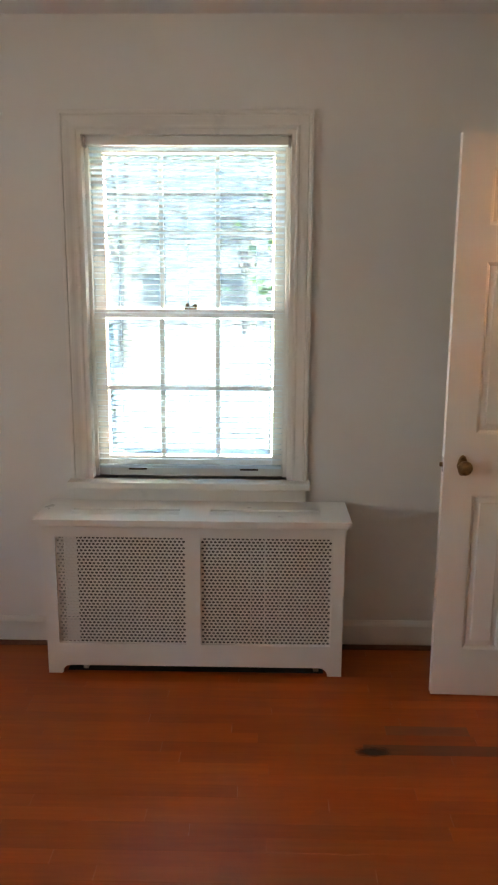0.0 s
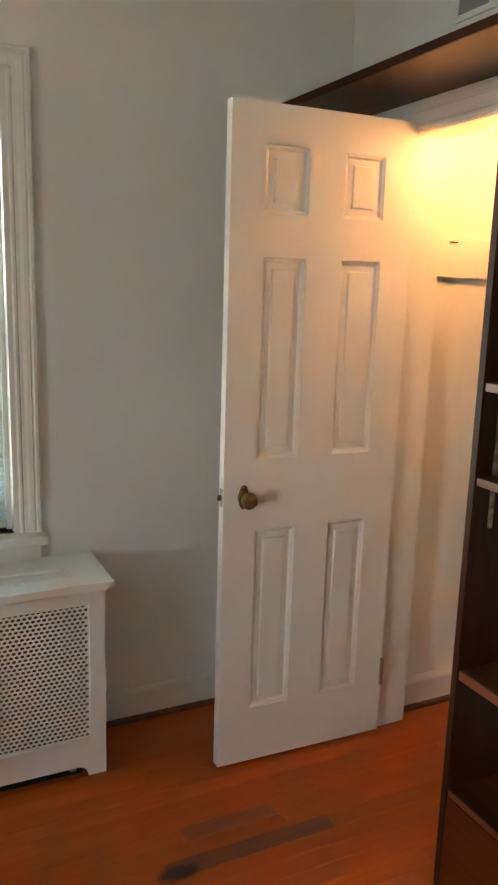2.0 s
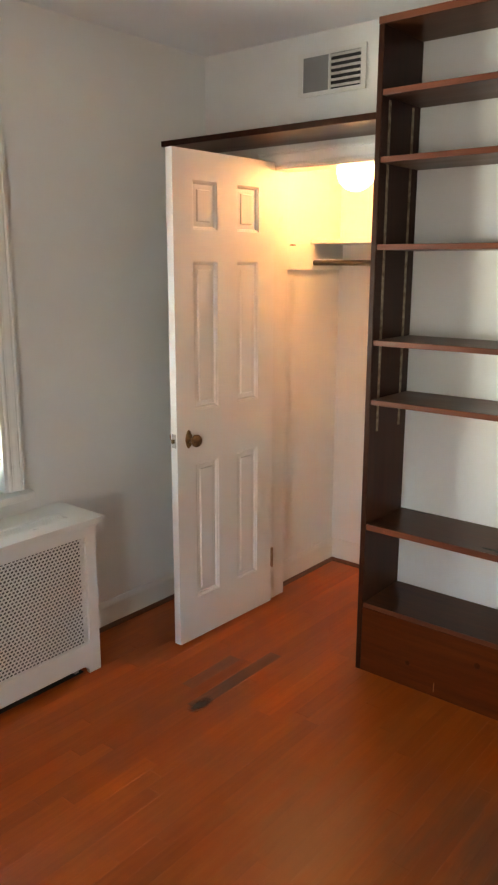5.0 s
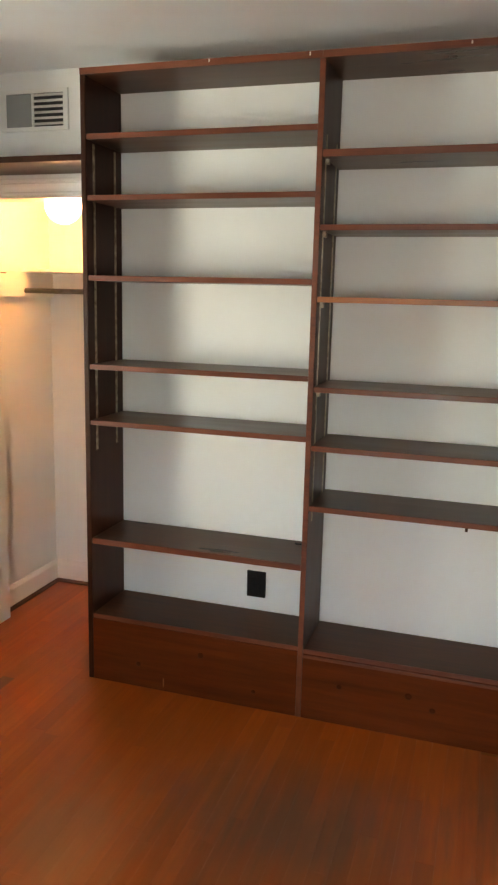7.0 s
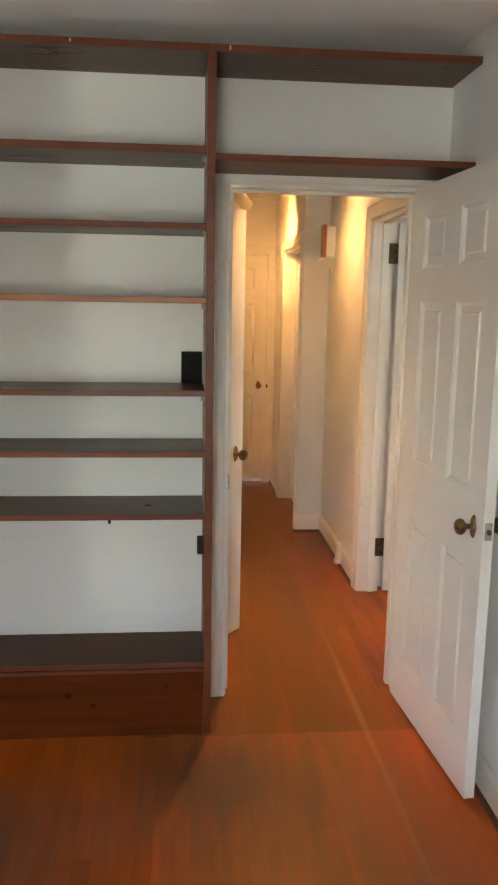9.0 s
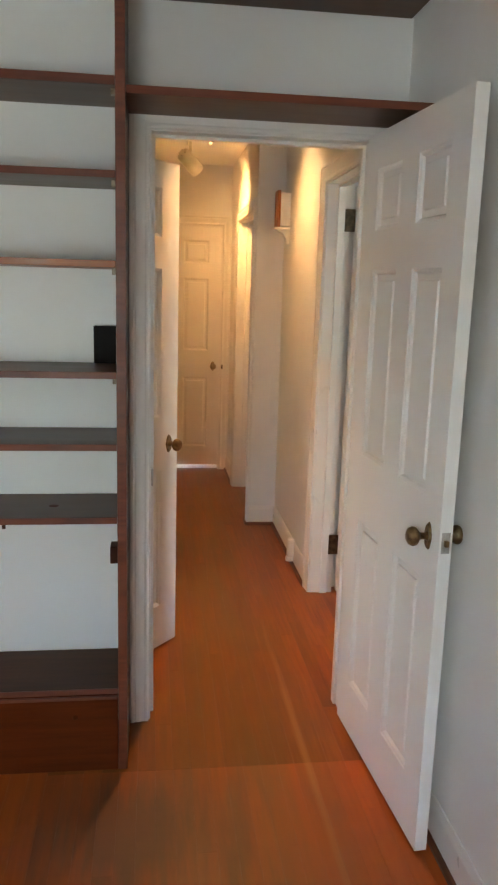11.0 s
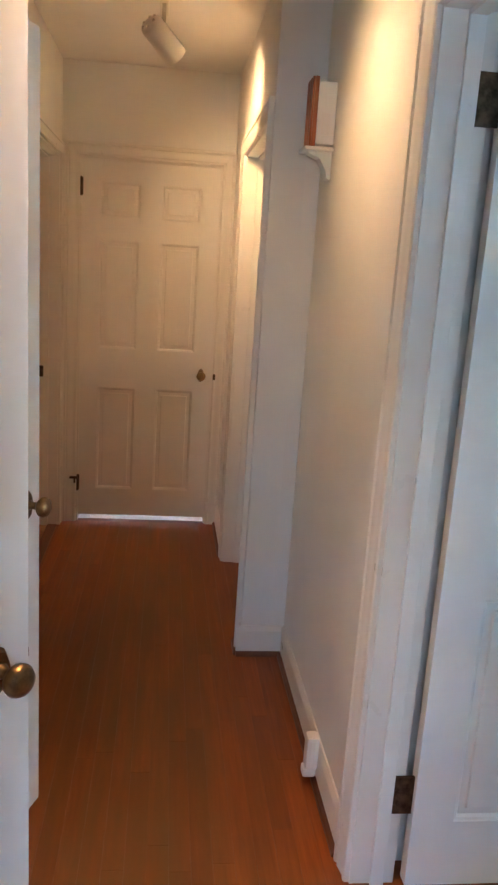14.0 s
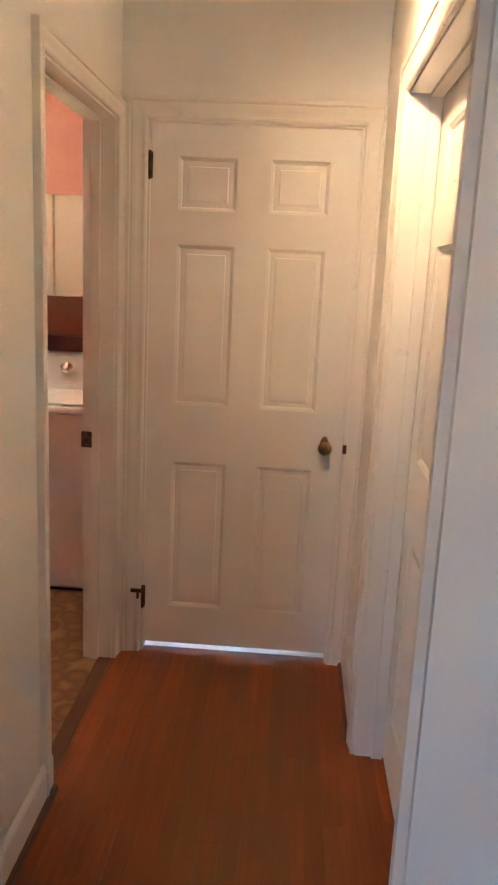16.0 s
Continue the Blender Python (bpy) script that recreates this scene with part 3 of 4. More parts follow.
six_panel_door("closet_door", 0.606, 2.017, pose(0.766, 2.914, 0, 0, 0, -1.7), "white six-panel closet door standing open at right angles", 0.066, 0.905, [(0.603, 0.235, 0.0)], latch=0.0, hinge_mat=RUST)
six_panel_door("bedroom_door", 0.716, 2.010, pose(1.351, -0.361, 0, 0, 0, 184.1), "white six-panel bedroom door opened against the wall", 0.716 - 0.065, 0.918, [(0.0, 0.26, 0.03), (0.0, 1.80, 0.03)], z0=0.015, latch=0.716)
six_panel_door("side_room_door", 0.755, 2.015, pose(2.503, -0.632, 0, 0, 0, -90), "white six-panel door swung into the bright side room", 0.69, 0.90, [], z0=0.012)
hall_a = six_panel_door("hall_closet_door", 0.612, 2.005, pose(1.568, 0.612, 0, 0, 0, -40.3), "narrow white six-panel closet door left ajar into the hall", 0.612 - 0.055, 0.900, [(0.004, 0.25, 0.0), (0.004, 1.8, 0.0)], latch=0.612)
hall_b = six_panel_door("hall_closet_door", 0.700, 2.005, pose(2.205, 0.585, 0, 0, 0, -21.2), "white six-panel closet door ajar farther down the hall", 0.700 - 0.055, 0.897, [(0.004, 0.25, 0.0)], latch=0.700)
# door added so that its pale face replaces a dark gap in the opening
six_panel_door("added_bath_door", 0.870, 2.000, pose(4.685, -0.412, 0, 0, 0, 180), "closed white six-panel door added to fill a dark doorway", 0.815, 0.90, [], z0=0.012, back_knob=False)
end_door = six_panel_door("end_door", 0.752, 2.015, pose(5.302, 0.506, 0, 0, 0, -90), "closed white six-panel door at the hall's end", 0.752 - 0.062, 0.892, [(0.002, 1.884, -0.002), (0.002, 0.232, -0.002)], z0=0.036, latch=None)
part("hook_arm", boxed(-0.040, 0.006, -0.046, -0.034, 0.262, 0.276, soft=0.003), BRONZE, end_door, "bent bronze hook at the lower hinge")
part("hook_drop", boxed(-0.016, -0.006, -0.046, -0.034, 0.236, 0.264, soft=0.003), BRONZE, end_door)
part("strike_plate", boxed(0.758, 0.772, -0.031, -0.020, 0.872, 0.906, soft=0.002), BRONZE, end_door)

# hinge leaves and strikes that stay on the linings
for hz in (0.262, 1.874):
    part("hinge", moved(boxed(-0.036, 0.036, -0.003, 0.006, hz - 0.052, hz + 0.052, soft=0.002), pose(-2.521, 0.111, 0, 0, 0, 90)), BRONZE, side_jamb, "large dark bronze butt hinge")
part("hinge", moved(boxed(-0.020, 0.02, -0.003, 0.004, 0.20, 0.29, soft=0.002), pose(3.934, 0.082, 0, 0, 0, -90)), BRONZE, unlit_jamb, "dark bronze hinge low on the lining")
part("strike_plate", moved(boxed(-0.020, 0.020, -0.012, 0.003, 0.86, 0.92, soft=0.003), pose(5.194, 0.098, 0, 0, 0, -90)), BRONZE, laundry_jamb, "aged brass strike plate")
part("strike_plate", moved(boxed(-0.01, 0.01, -0.003, 0.004, 0.87, 0.93, soft=0.002), pose(-0.319, 0.03, 0, 0, 0, 90)), STEEL, room_jamb, "small steel strike plate")

# window: lining, stool, apron, casing, sashes, blind
win = thing("window_1", "white double-hung sash window with six panes in each sash", "window", kind="structure")
WX0, WX1, WZ0, WZ1 = -0.60, 0.236, 0.742, 2.105
part("lining", boxed(WX0, WX0 + 0.018, 3.300, 3.46, WZ0, WZ1), TRIM, win)
part("lining", boxed(WX1 - 0.018, WX1, 3.300, 3.46, WZ0, WZ1), TRIM, win)
part("lining", boxed(WX0 + 0.018, WX1 - 0.018, 3.300, 3.46, WZ1 - 0.018, WZ1), TRIM, win)
part("window_casing", moved(sweep([(u * 1.06, o * 1.15) for u, o in CASING], [(WX0 + 0.002, WZ0), (WX0 + 0.002, WZ1 - 0.002), (WX1 - 0.002, WZ1 - 0.002), (WX1 - 0.002, WZ0)]), pose(0, 3.31, 0)), TRIM, win)
part("window_sill", boxed(WX0 - 0.078, WX1 + 0.078, 3.240, 3.37, 0.712, 0.742, soft=0.006), TRIM, win)
part("apron", boxed(WX0 - 0.062, WX1 + 0.062, 3.283, 3.309, 0.652, 0.711, soft=0.005), TRIM, win)
for x_ in (WX0 + 0.018, WX1 - 0.034):
    part("parting_stop", boxed(x_, x_ + 0.016, 3.350, 3.364, WZ0, WZ1 - 0.018, soft=0.002), TRIM, win)
    part("track_filler", boxed(x_, x_ + 0.011, 3.3645, 3.445, WZ0, WZ1 - 0.018), TRIM, win)
part("outer_sill", boxed(WX0, WX1, 3.372, 3.52, 0.715, 0.738), TRIM, win)


def sash(name, z0, z1, y, bottom, top, parent):
    """One sash: stiles, rails, muntins and six panes."""
    a, b, d = WX0 + 0.030, WX1 - 0.030, 0.034
    st = 0.048
    frame_bm = bmesh.new()
    box(frame_bm, a, a + st, y, y + d, z0, z1, soft=0.003)
    box(frame_bm, b - st, b, y, y + d, z0, z1, soft=0.003)
    box(frame_bm, a + st, b - st, y, y + d, z0, z0 + bottom, soft=0.003)
    box(frame_bm, a + st, b - st, y, y + d, z1 - top, z1, soft=0.003)
    sa = part(name, frame_bm, TRIM, parent)
    gx0, gx1, gz0, gz1 = a + st, b - st, z0 + bottom, z1 - top
    for k in (1, 2):
        x = gx0 + (gx1 - gx0) * k / 3
        part("muntin", boxed(x - 0.009, x + 0.009, y + 0.004, y + d - 0.006, gz0, gz1, soft=0.003), TRIM, sa)
    zm = (gz0 + gz1) / 2
    part("muntin", boxed(gx0, gx1, y + 0.005, y + d - 0.007, zm - 0.009, zm + 0.009, soft=0.003), TRIM, sa)
    for i in range(3):
        for j in range(2):
            w3, h2 = (gx1 - gx0) / 3, (gz1 - gz0) / 2
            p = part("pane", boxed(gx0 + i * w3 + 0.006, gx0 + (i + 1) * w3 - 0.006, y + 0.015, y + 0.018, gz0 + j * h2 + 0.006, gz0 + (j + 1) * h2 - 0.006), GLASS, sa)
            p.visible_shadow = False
    return sa


low_sash = sash("lower_sash", 0.744, 1.432, 3.365, 0.082, 0.034, win)
high_sash = sash("upper_sash", 1.400, 2.085, 3.403, 0.034, 0.050, win)
for sx in (-0.405, 0.062):
    part("sash_lift", boxed(sx - 0.038, sx + 0.038, 3.352, 3.366, 0.768, 0.790, soft=0.004), BRONZE, low_sash, "dark metal sash lift")
bm = boxed(-0.205, -0.150, 3.370, 3.392, 1.432, 1.444, soft=0.003)
box(bm, -0.198, -0.182, 3.374, 3.388, 1.440, 1.456, soft=0.003)
box(bm, -0.170, -0.150, 3.374, 3.388, 1.440, 1.452, soft=0.003)
part("sash_lock", bm, BRASS, low_sash, "small tarnished brass sash lock")
bm = bmesh.new()
for a, b, c, d in ((WX0 + 0.055, WX0 + 0.092, 0.76, 1.42), (WX1 - 0.092, WX1 - 0.055, 0.76, 1.42), (WX0 + 0.092, WX1 - 0.092, 0.76, 0.835), (WX0 + 0.092, WX1 - 0.092, 1.385, 1.42)):
    box(bm, a, b, 3.448, 3.458, c, d)
part("storm_frame", bm, BLIND, win, "pale storm window frame")

blind = thing("window_blind", "white horizontal slat blind lowered with its slats open", "blind", pose(-0.182, 3.338, 0))
part("headrail", boxed(-0.388, 0.388, -0.012, 0.018, 2.052, 2.084, soft=0.002), PLASTIC, blind)
for s_ in (-1, 1):
    part("bracket", boxed(min(s_ * 0.388, s_ * 0.398), max(s_ * 0.388, s_ * 0.398), -0.016, 0.02, 2.045, 2.086, soft=0.001), STEEL, blind)
bm = bmesh.new()
n_arc = 4
rows_ = []
for side in (-0.378, 0.378):
    rows_.append([bm.verts.new((side, (k / n_arc - 0.5) * 0.022, 0.0016 * (1 - (2 * k / n_arc - 1) ** 2))) for k in range(n_arc + 1)])
for k in range(n_arc):
    bm.faces.new((rows_[0][k], rows_[1][k], rows_[1][k + 1], rows_[0][k + 1]))
bmesh.ops.solidify(bm, geom=bm.faces[:], thickness=0.0007)
slat_mesh = mesh_of("slat", bm, BLIND)
z_ = 2.040
while z_ > 0.80:
    ob = part("slat", slat_mesh, None, blind)
    ob.matrix_basis = pose(0, 0.004, z_, -3.0 - 20.0 * min(1.0, max(0.0, (z_ - 1.50) / 0.35)) + random.uniform(-1.5, 1.5), 0, 0)
    z_ -= 0.0222
part("bottom_rail", boxed(-0.378, 0.378, -0.010, 0.016, 0.782, 0.795, soft=0.003), BLIND, blind)
for x_ in (-0.27, 0.0, 0.27):
    part("cord", boxed(x_ - 0.0007, x_ + 0.0007, -0.0105, -0.0091, 0.79, 2.05), BLIND, blind)

# plain window added to the unseen west wall, behind the walker, for fill light
west = thing("added_window", "plain white-framed window added out of view", "window", face_w(-2.70), kind="structure")
bm = slab([0.50, 0.55, 1.45, 1.50], [0.75, 0.80, 2.00, 2.05], {(1, 1)}, 0.02, 0.06)
part("window_frame", bm, TRIM, west)
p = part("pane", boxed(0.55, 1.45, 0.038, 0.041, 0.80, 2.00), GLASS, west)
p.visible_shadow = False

# radiator cover under the window
RX0, RX1, RY = -0.732, 0.440, 3.050
rad = thing("radiator_cover", "white painted radiator cover with pierced metal grilles", "radiator cover", pose(0, 0, 0))


def pierced(x0, x1, z0, z1, pitch, hole, y):
    """A thin sheet pierced by staggered eight-sided holes, each cell a ring of quads."""
    bm = bmesh.new()
    nx, nz = round((x1 - x0) / pitch), round((z1 - z0) / (pitch * 0.8))
    px, pz = (x1 - x0) / nx, (z1 - z0) / nz
    for j in range(nz):
        row = nx if j % 2 == 0 else nx - 1
        start = x0 if j % 2 == 0 else x0 + px / 2
        for i in range(row):
            cx, cz = start + (i + 0.5) * px, z0 + (j + 0.5) * pz
            outer = [(1, 0), (1, 1), (0, 1), (-1, 1), (-1, 0), (-1, -1), (0, -1), (1, -1)]
            o = [bm.verts.new((cx + a * px / 2, y, cz + b * pz / 2)) for a, b in outer]
            r = [bm.verts.new((cx + hole * px * math.cos(k * math.pi / 4), y, cz + hole * pz * math.sin(k * math.pi / 4))) for k in range(8)]
            b_ = [bm.verts.new((v.co.x, y + 0.0015, v.co.z)) for v in r]
            for k in range(8):
                k2 = (k + 1) % 8
                bm.faces.new((o[k], o[k2], r[k2], r[k]))
                bm.faces.new((r[k], r[k2], b_[k2], b_[k]))
        if j % 2:
            for a, b in ((x0, x0 + px / 2), (x1 - px / 2, x1)):
                q = [bm.verts.new(p) for p in ((a, y, z0 + j * pz), (b, y, z0 + j * pz), (b, y, z0 + (j + 1) * pz), (a, y, z0 + (j + 1) * pz))]
                bm.faces.new(q)
    return bm


def rounded_arch_front():
    """The cover's front board: two openings for the grilles and a low arch between the feet."""
    gx = [RX0, -0.683, -0.177, -0.119, 0.392, RX1]
    gz = [0.036, 0.129, 0.574, 0.632]
    bm = slab(gx, gz, {(1, 1), (3, 1)}, RY, RY + 0.019)
    for x0, x1, s_ in ((RX0, -0.676, 1), (0.384, RX1, -1)):
        box(bm, x0, x1, RY, RY + 0.019, 0.0, 0.036)
        edge = x1 if s_ > 0 else x0
        fan = [(edge, 0.036), (edge, 0.004)]
        for k in range(7):
            a = math.pi / 2 * k / 6
            fan.append((edge + s_ * 0.036 * (1 - math.cos(a)), 0.002 + 0.034 * math.sin(a)))
        for y in (RY, RY + 0.019):
            bm.faces.new([bm.verts.new((x, y, z)) for x, z in fan])
        for (xa, za), (xb, zb) in zip(fan[2:], fan[3:]):
            bm.faces.new([bm.verts.new(p) for p in ((xa, RY, za), (xb, RY, zb), (xb, RY + 0.019, zb), (xa, RY + 0.019, za))])
    return bm


part("front_board", rounded_arch_front(), TRIM, rad)
for s_, x_ in ((0, RX0), (1, RX1 - 0.019)):
    part("side_board", boxed(x_, x_ + 0.019, RY + 0.019, 3.282, 0.0, 0.632), TRIM, rad)
bm = slab([-0.757, -0.634, -0.206, -0.087, 0.350, 0.459], [3.010, 3.092, 3.165, 3.292], {(1, 1), (3, 1)}, -0.655, -0.636)
bm.transform(Matrix(((1, 0, 0, 0), (0, 0, 1, 0), (0, -1, 0, 0), (0, 0, 0, 1))))
bmesh.ops.bevel(bm, geom=[e for e in bm.edges if len(e.link_faces) == 2 and e.calc_face_angle(0) > 1.0], offset=0.003, segments=2, affect="EDGES")
part("top_board", bm, TRIM, rad)
part("cove", boxed(RX0 - 0.008, RX1 + 0.008, RY - 0.014, RY, 0.616, 0.635, soft=0.006), TRIM, rad)
part("grille", pierced(-0.683, -0.177, 0.129, 0.574, 0.0165, 0.37, RY + 0.012), TRIM, rad, "pierced metal grille")
part("grille", pierced(-0.119, 0.392, 0.129, 0.574, 0.0165, 0.37, RY + 0.012), TRIM, rad, "pierced metal grille")
for x0, x1 in ((-0.634, -0.206), (-0.087, 0.350)):
    g = pierced(x0, x1, 3.092, 3.165, 0.0125, 0.28, 0.0)
    g.transform(Matrix(((1, 0, 0, 0), (0, 0, 1, 0), (0, -1, 0, 0.648), (0, 0, 0, 1))))
    part("top_grille", g, TRIM, rad, "pierced metal strip in the top")
radiator = thing("radiator", "old dark cast-iron radiator inside its cover", "radiator", pose(0, 0, 0))
for k in range(18):
    x_ = -0.62 + k * 0.058
    part("column", boxed(x_, x_ + 0.054, 3.12, 3.26, 0.07, 0.56, soft=0.012), IRON, radiator)
# dark sheet added on the floor to paint the shade beneath the cover
part("shade_sheet", boxed(-0.66, 0.37, 3.073, 3.27, 0.0005, 0.004, soft=0.001), DARK, radiator, "dark sheet standing in for the shade under the radiator")
for x_ in (-0.60, 0.33):
    part("foot", boxed(x_, x_ + 0.022, 3.08, 3.14, 0.004, 0.075, soft=0.004), STEEL, radiator)

# bookcase on the east wall, running over the bedroom doorway
bc = thing("bookcase", "tall dark-stained wooden bookcase with empty shelves, built against the wall", "bookcase", pose(0, 0, 0))
BX, BXW = 1.100, 1.387


def shelf(y0, y1, top, thick=0.020, mat=None, edge=None, x0=None, x1=None, name="shelf", label=""):
    x0, x1 = x0 or BX + 0.004, x1 or BXW
    sh = part(name, boxed(x0 + 0.006, x1, y0, y1, top - thick, top, soft=0.0015), mat or SHELF, bc, label)
    part("front_edge", boxed(x0, x0 + 0.0055, y0, y1, top - thick, top, soft=0.002), edge or EDGE, sh, "worn reddish front edge")
    return sh


def upright(y0, y1, z0=0.0, z1=2.392):
    u = part("upright", boxed(BX + 0.006, BXW, y0, y1, z0, z1, soft=0.0015), UPRIGHT, bc)
    part("front_edge", boxed(BX, BX + 0.0055, y0, y1, z0, z1, soft=0.002), EDGE if y0 < 2 else UPRIGHT, u)
    return u


U1, U2, U3 = upright(2.229, 2.250), upright(1.326, 1.346), upright(0.396, 0.424)
for y0, y1 in ((1.337, 2.250), (0.41, 1.3365), (-0.488, 0.4095)):
    shelf(y0, y1, 2.416, 0.023, x0=BX - 0.003, name="top_board")
for z_ in (2.188, 1.969, 1.673, 1.331, 1.109, 0.619):
    shelf(1.347, 2.228, z_, 0.020 if z_ != 0.619 else 0.024)
for k, z_ in enumerate((2.104, 1.858, 1.613, 1.294, 1.078, 0.851)):
    shelf(0.425, 1.325, z_, 0.020 if k else 0.024, *((PALE_SHELF, PALE_SHELF) if k == 2 else ()), label="lighter orange-brown shelf" if k == 2 else "")
shelf(1.347, 2.228, 0.290, 0.018, name="base_shelf")
shelf(0.425, 1.325, 0.284, 0.018, name="base_shelf")
shelf(-0.490, 0.395, 2.083, 0.022, x1=1.367, name="shelf")
part("kick_board", boxed(BX + 0.001, BX + 0.019, 1.347, 2.228, 0.0, 0.271, soft=0.0015), KICK, bc, "reddish dark kick board")
part("kick_board", boxed(BX + 0.001, BX + 0.019, 0.425, 1.325, 0.0, 0.265, soft=0.0015), KICK, bc, "reddish dark kick board")
part("base_trim", boxed(BX - 0.006, BX + 0.0005, 0.425, 1.325, 0.252, 0.264, soft=0.002), EDGE, bc)
for y0, s_ in ((2.229, -1), (1.346, 1), (1.326, -1), (0.424, 1)):
    for x_ in (BX + 0.05, BX + 0.22):
        bm = boxed(x_, x_ + 0.014, min(y0, y0 + s_ * 0.003), max(y0, y0 + s_ * 0.003), 0.98 if y0 > 2 else 0.78, 2.16, soft=0.0005)
        part("shelf_strip", bm, STRIP, bc, "metal shelf support strip")
for z_ in (2.104, 1.858, 1.613, 1.294):
    for y_ in (0.432, 1.318):
        part("shelf_clip", boxed(BX + 0.045, BX + 0.07, y_ - 0.006, y_ + 0.006, z_ - 0.040, z_ - 0.0205, soft=0.002), STRIP, bc)
for y_, z_, h_ in ((0.352, 2.400, 0.014), (0.86, 2.402, 0.010), (1.74, 2.404, 0.010), (1.38, 2.401, 0.012)):
    part("chip", boxed(BX - 0.0042, BX - 0.0031, y_ - 0.0025, y_ + 0.0025, z_, z_ + h_), PLASTIC, bc, "pale chip in the board's edge")
for y_, x_ in ((0.92, 1.19), (0.05, 1.2), (-0.38, 1.16)):
    part("knot", moved(lathe([(0.0, -0.0008), (0.011, -0.0006), (0.012, 0.0)], 12), pose(x_, y_, 2.3928, 90)), UPRIGHT, bc, "dark knot in the wood")
for y_, z_, r_ in ((1.18, 0.155, 0.010), (0.92, 0.165, 0.013), (0.83, 0.125, 0.011), (0.56, 0.19, 0.008), (1.745, 0.185, 0.012), (2.02, 0.10, 0.010), (1.52, 0.07, 0.008)):
    part("knot", moved(lathe([(0.0, 0.0006), (r_ * 0.8, 0.0005), (r_, 0.0)], 12), pose(BX + 0.001, y_, z_, 0, 0, 90)), KNOT, bc, "dark knot in the board")
part("knot", moved(lathe([(0.0, 0.0006), (0.014, 0.0005), (0.016, 0.0)], 12), pose(1.24, 0.63, 0.851, 90)), KNOT, bc, "dark knot in the wood")
part("peg", boxed(BX + 0.006, BX + 0.014, 0.756, 0.766, 0.818, 0.8308, soft=0.001), UPRIGHT, bc)
part("shelf_pin", boxed(1.098, 1.108, 1.3465, 1.372, 0.700, 0.704), BLACK, bc)
part("scuff", boxed(BX - 0.0002, BX + 0.0008, 1.905, 1.908, 0.02, 0.055), PALE_SHELF, bc, "pale scratch on the kick board")
part("wood_block", boxed(1.14, 1.20, 0.425, 0.449, 0.690, 0.745, soft=0.004), UPRIGHT, bc, "small dark wooden block on the end upright")
closet_board = thing("closet_top_board", "dark-stained board over the closet doorway, level with a shelf", "shelf board", pose(0, 0, 0))
part("board", boxed(1.106, 1.387, 2.251, 3.307, 2.094, 2.117, soft=0.0015), SHELF, closet_board)
part("front_edge", boxed(1.100, 1.1055, 2.251, 3.307, 2.094, 2.117, soft=0.002), UPRIGHT, closet_board)


def wall_plate(y0, y1, z0, z1, label, toggle, depth=0.007):
    p = thing("wall_plate", label, "wall plate", pose(1.39, 0, 0))
    part("plate", boxed(-depth, 0.0, y0, y1, z0, z1, soft=0.002), BLACK, p)
    if toggle:
        c = (y0 + y1) / 2
        part("recess", boxed(-depth - 0.004, -depth, c - 0.017, c + 0.017, z0 + 0.022, z1 - 0.022, soft=0.002), BLACK, p)
        part("rocker", boxed(-depth - 0.007, -depth - 0.0045, c - 0.012, c + 0.012, z0 + 0.025, (z0 + z1) / 2, soft=0.001), BLACK, p)


wall_plate(1.563, 1.646, 0.348, 0.463, "black plastic outlet plate on the wall in the bookcase", True)
wall_plate(0.430, 0.508, 1.2945, 1.414, "black plastic box on the wall above a shelf", False, 0.034)

# register over the closet
reg = thing("air_register", "white-framed air register with half its louvres open", "air vent", pose(1.39, 0, 0))
bm = slab([-2.787, -2.764, -2.490, -2.468], [2.268, 2.284, 2.416, 2.432], {(1, 1)}, -0.010, 0.0)
bm.transform(pose(0, 0, 0, 0, 0, -90))
part("frame", bm, TRIM, reg)
part("closed_plate", boxed(-0.006, -0.001, 2.640, 2.764, 2.284, 2.416, soft=0.001), GREY, reg, "grey closed damper plate")
# flat dark sheet painted as the unlit duct behind the louvres
part("shade_backing", boxed(-0.0015, -0.0005, 2.490, 2.632, 2.284, 2.416), DARK, reg)
part("divider", boxed(-0.010, -0.001, 2.632, 2.640, 2.284, 2.416, soft=0.001), TRIM, reg)
for k in range(6):
    z_ = 2.290 + k * 0.0225
    part("louvre", moved(boxed(-0.006, 0.006, 2.490, 2.632, -0.0012, 0.0012), pose(-0.0085, 0, z_ + 0.005, 0, 28, 0)), TRIM, reg)

# closet: globe lamp, shelf, rod, cleat
globe = thing("closet_globe_lamp", "lit white glass globe lamp hanging in the closet", "ceiling lamp", pose(1.60, 2.63, 1.992))
bm = bmesh.new()
bmesh.ops.create_uvsphere(bm, u_segments=32, v_segments=18, radius=0.082)
for f in bm.faces:
    f.smooth = True
part("globe", bm, GLOBE, globe, "glowing opal glass globe")
bm = lathe([(0.0, 0.514), (0.055, 0.513), (0.055, 0.500), (0.012, 0.485), (0.010, 0.14), (0.045, 0.125), (0.048, 0.085), (0.0, 0.085)])
part("stem", moved(bm, pose(0, 0, 0, 90)), BRASS, globe)
single("closet_shelf", boxed(1.775, 2.038, 1.205, 2.983, 1.700, 1.718, soft=0.002), TRIM, "white painted closet shelf", "shelf")
single("shelf_cleat", boxed(1.51, 2.038, 2.965, 2.9835, 1.578, 1.699, soft=0.002), TRIM, "white painted cleat board on the closet wall", "cleat")
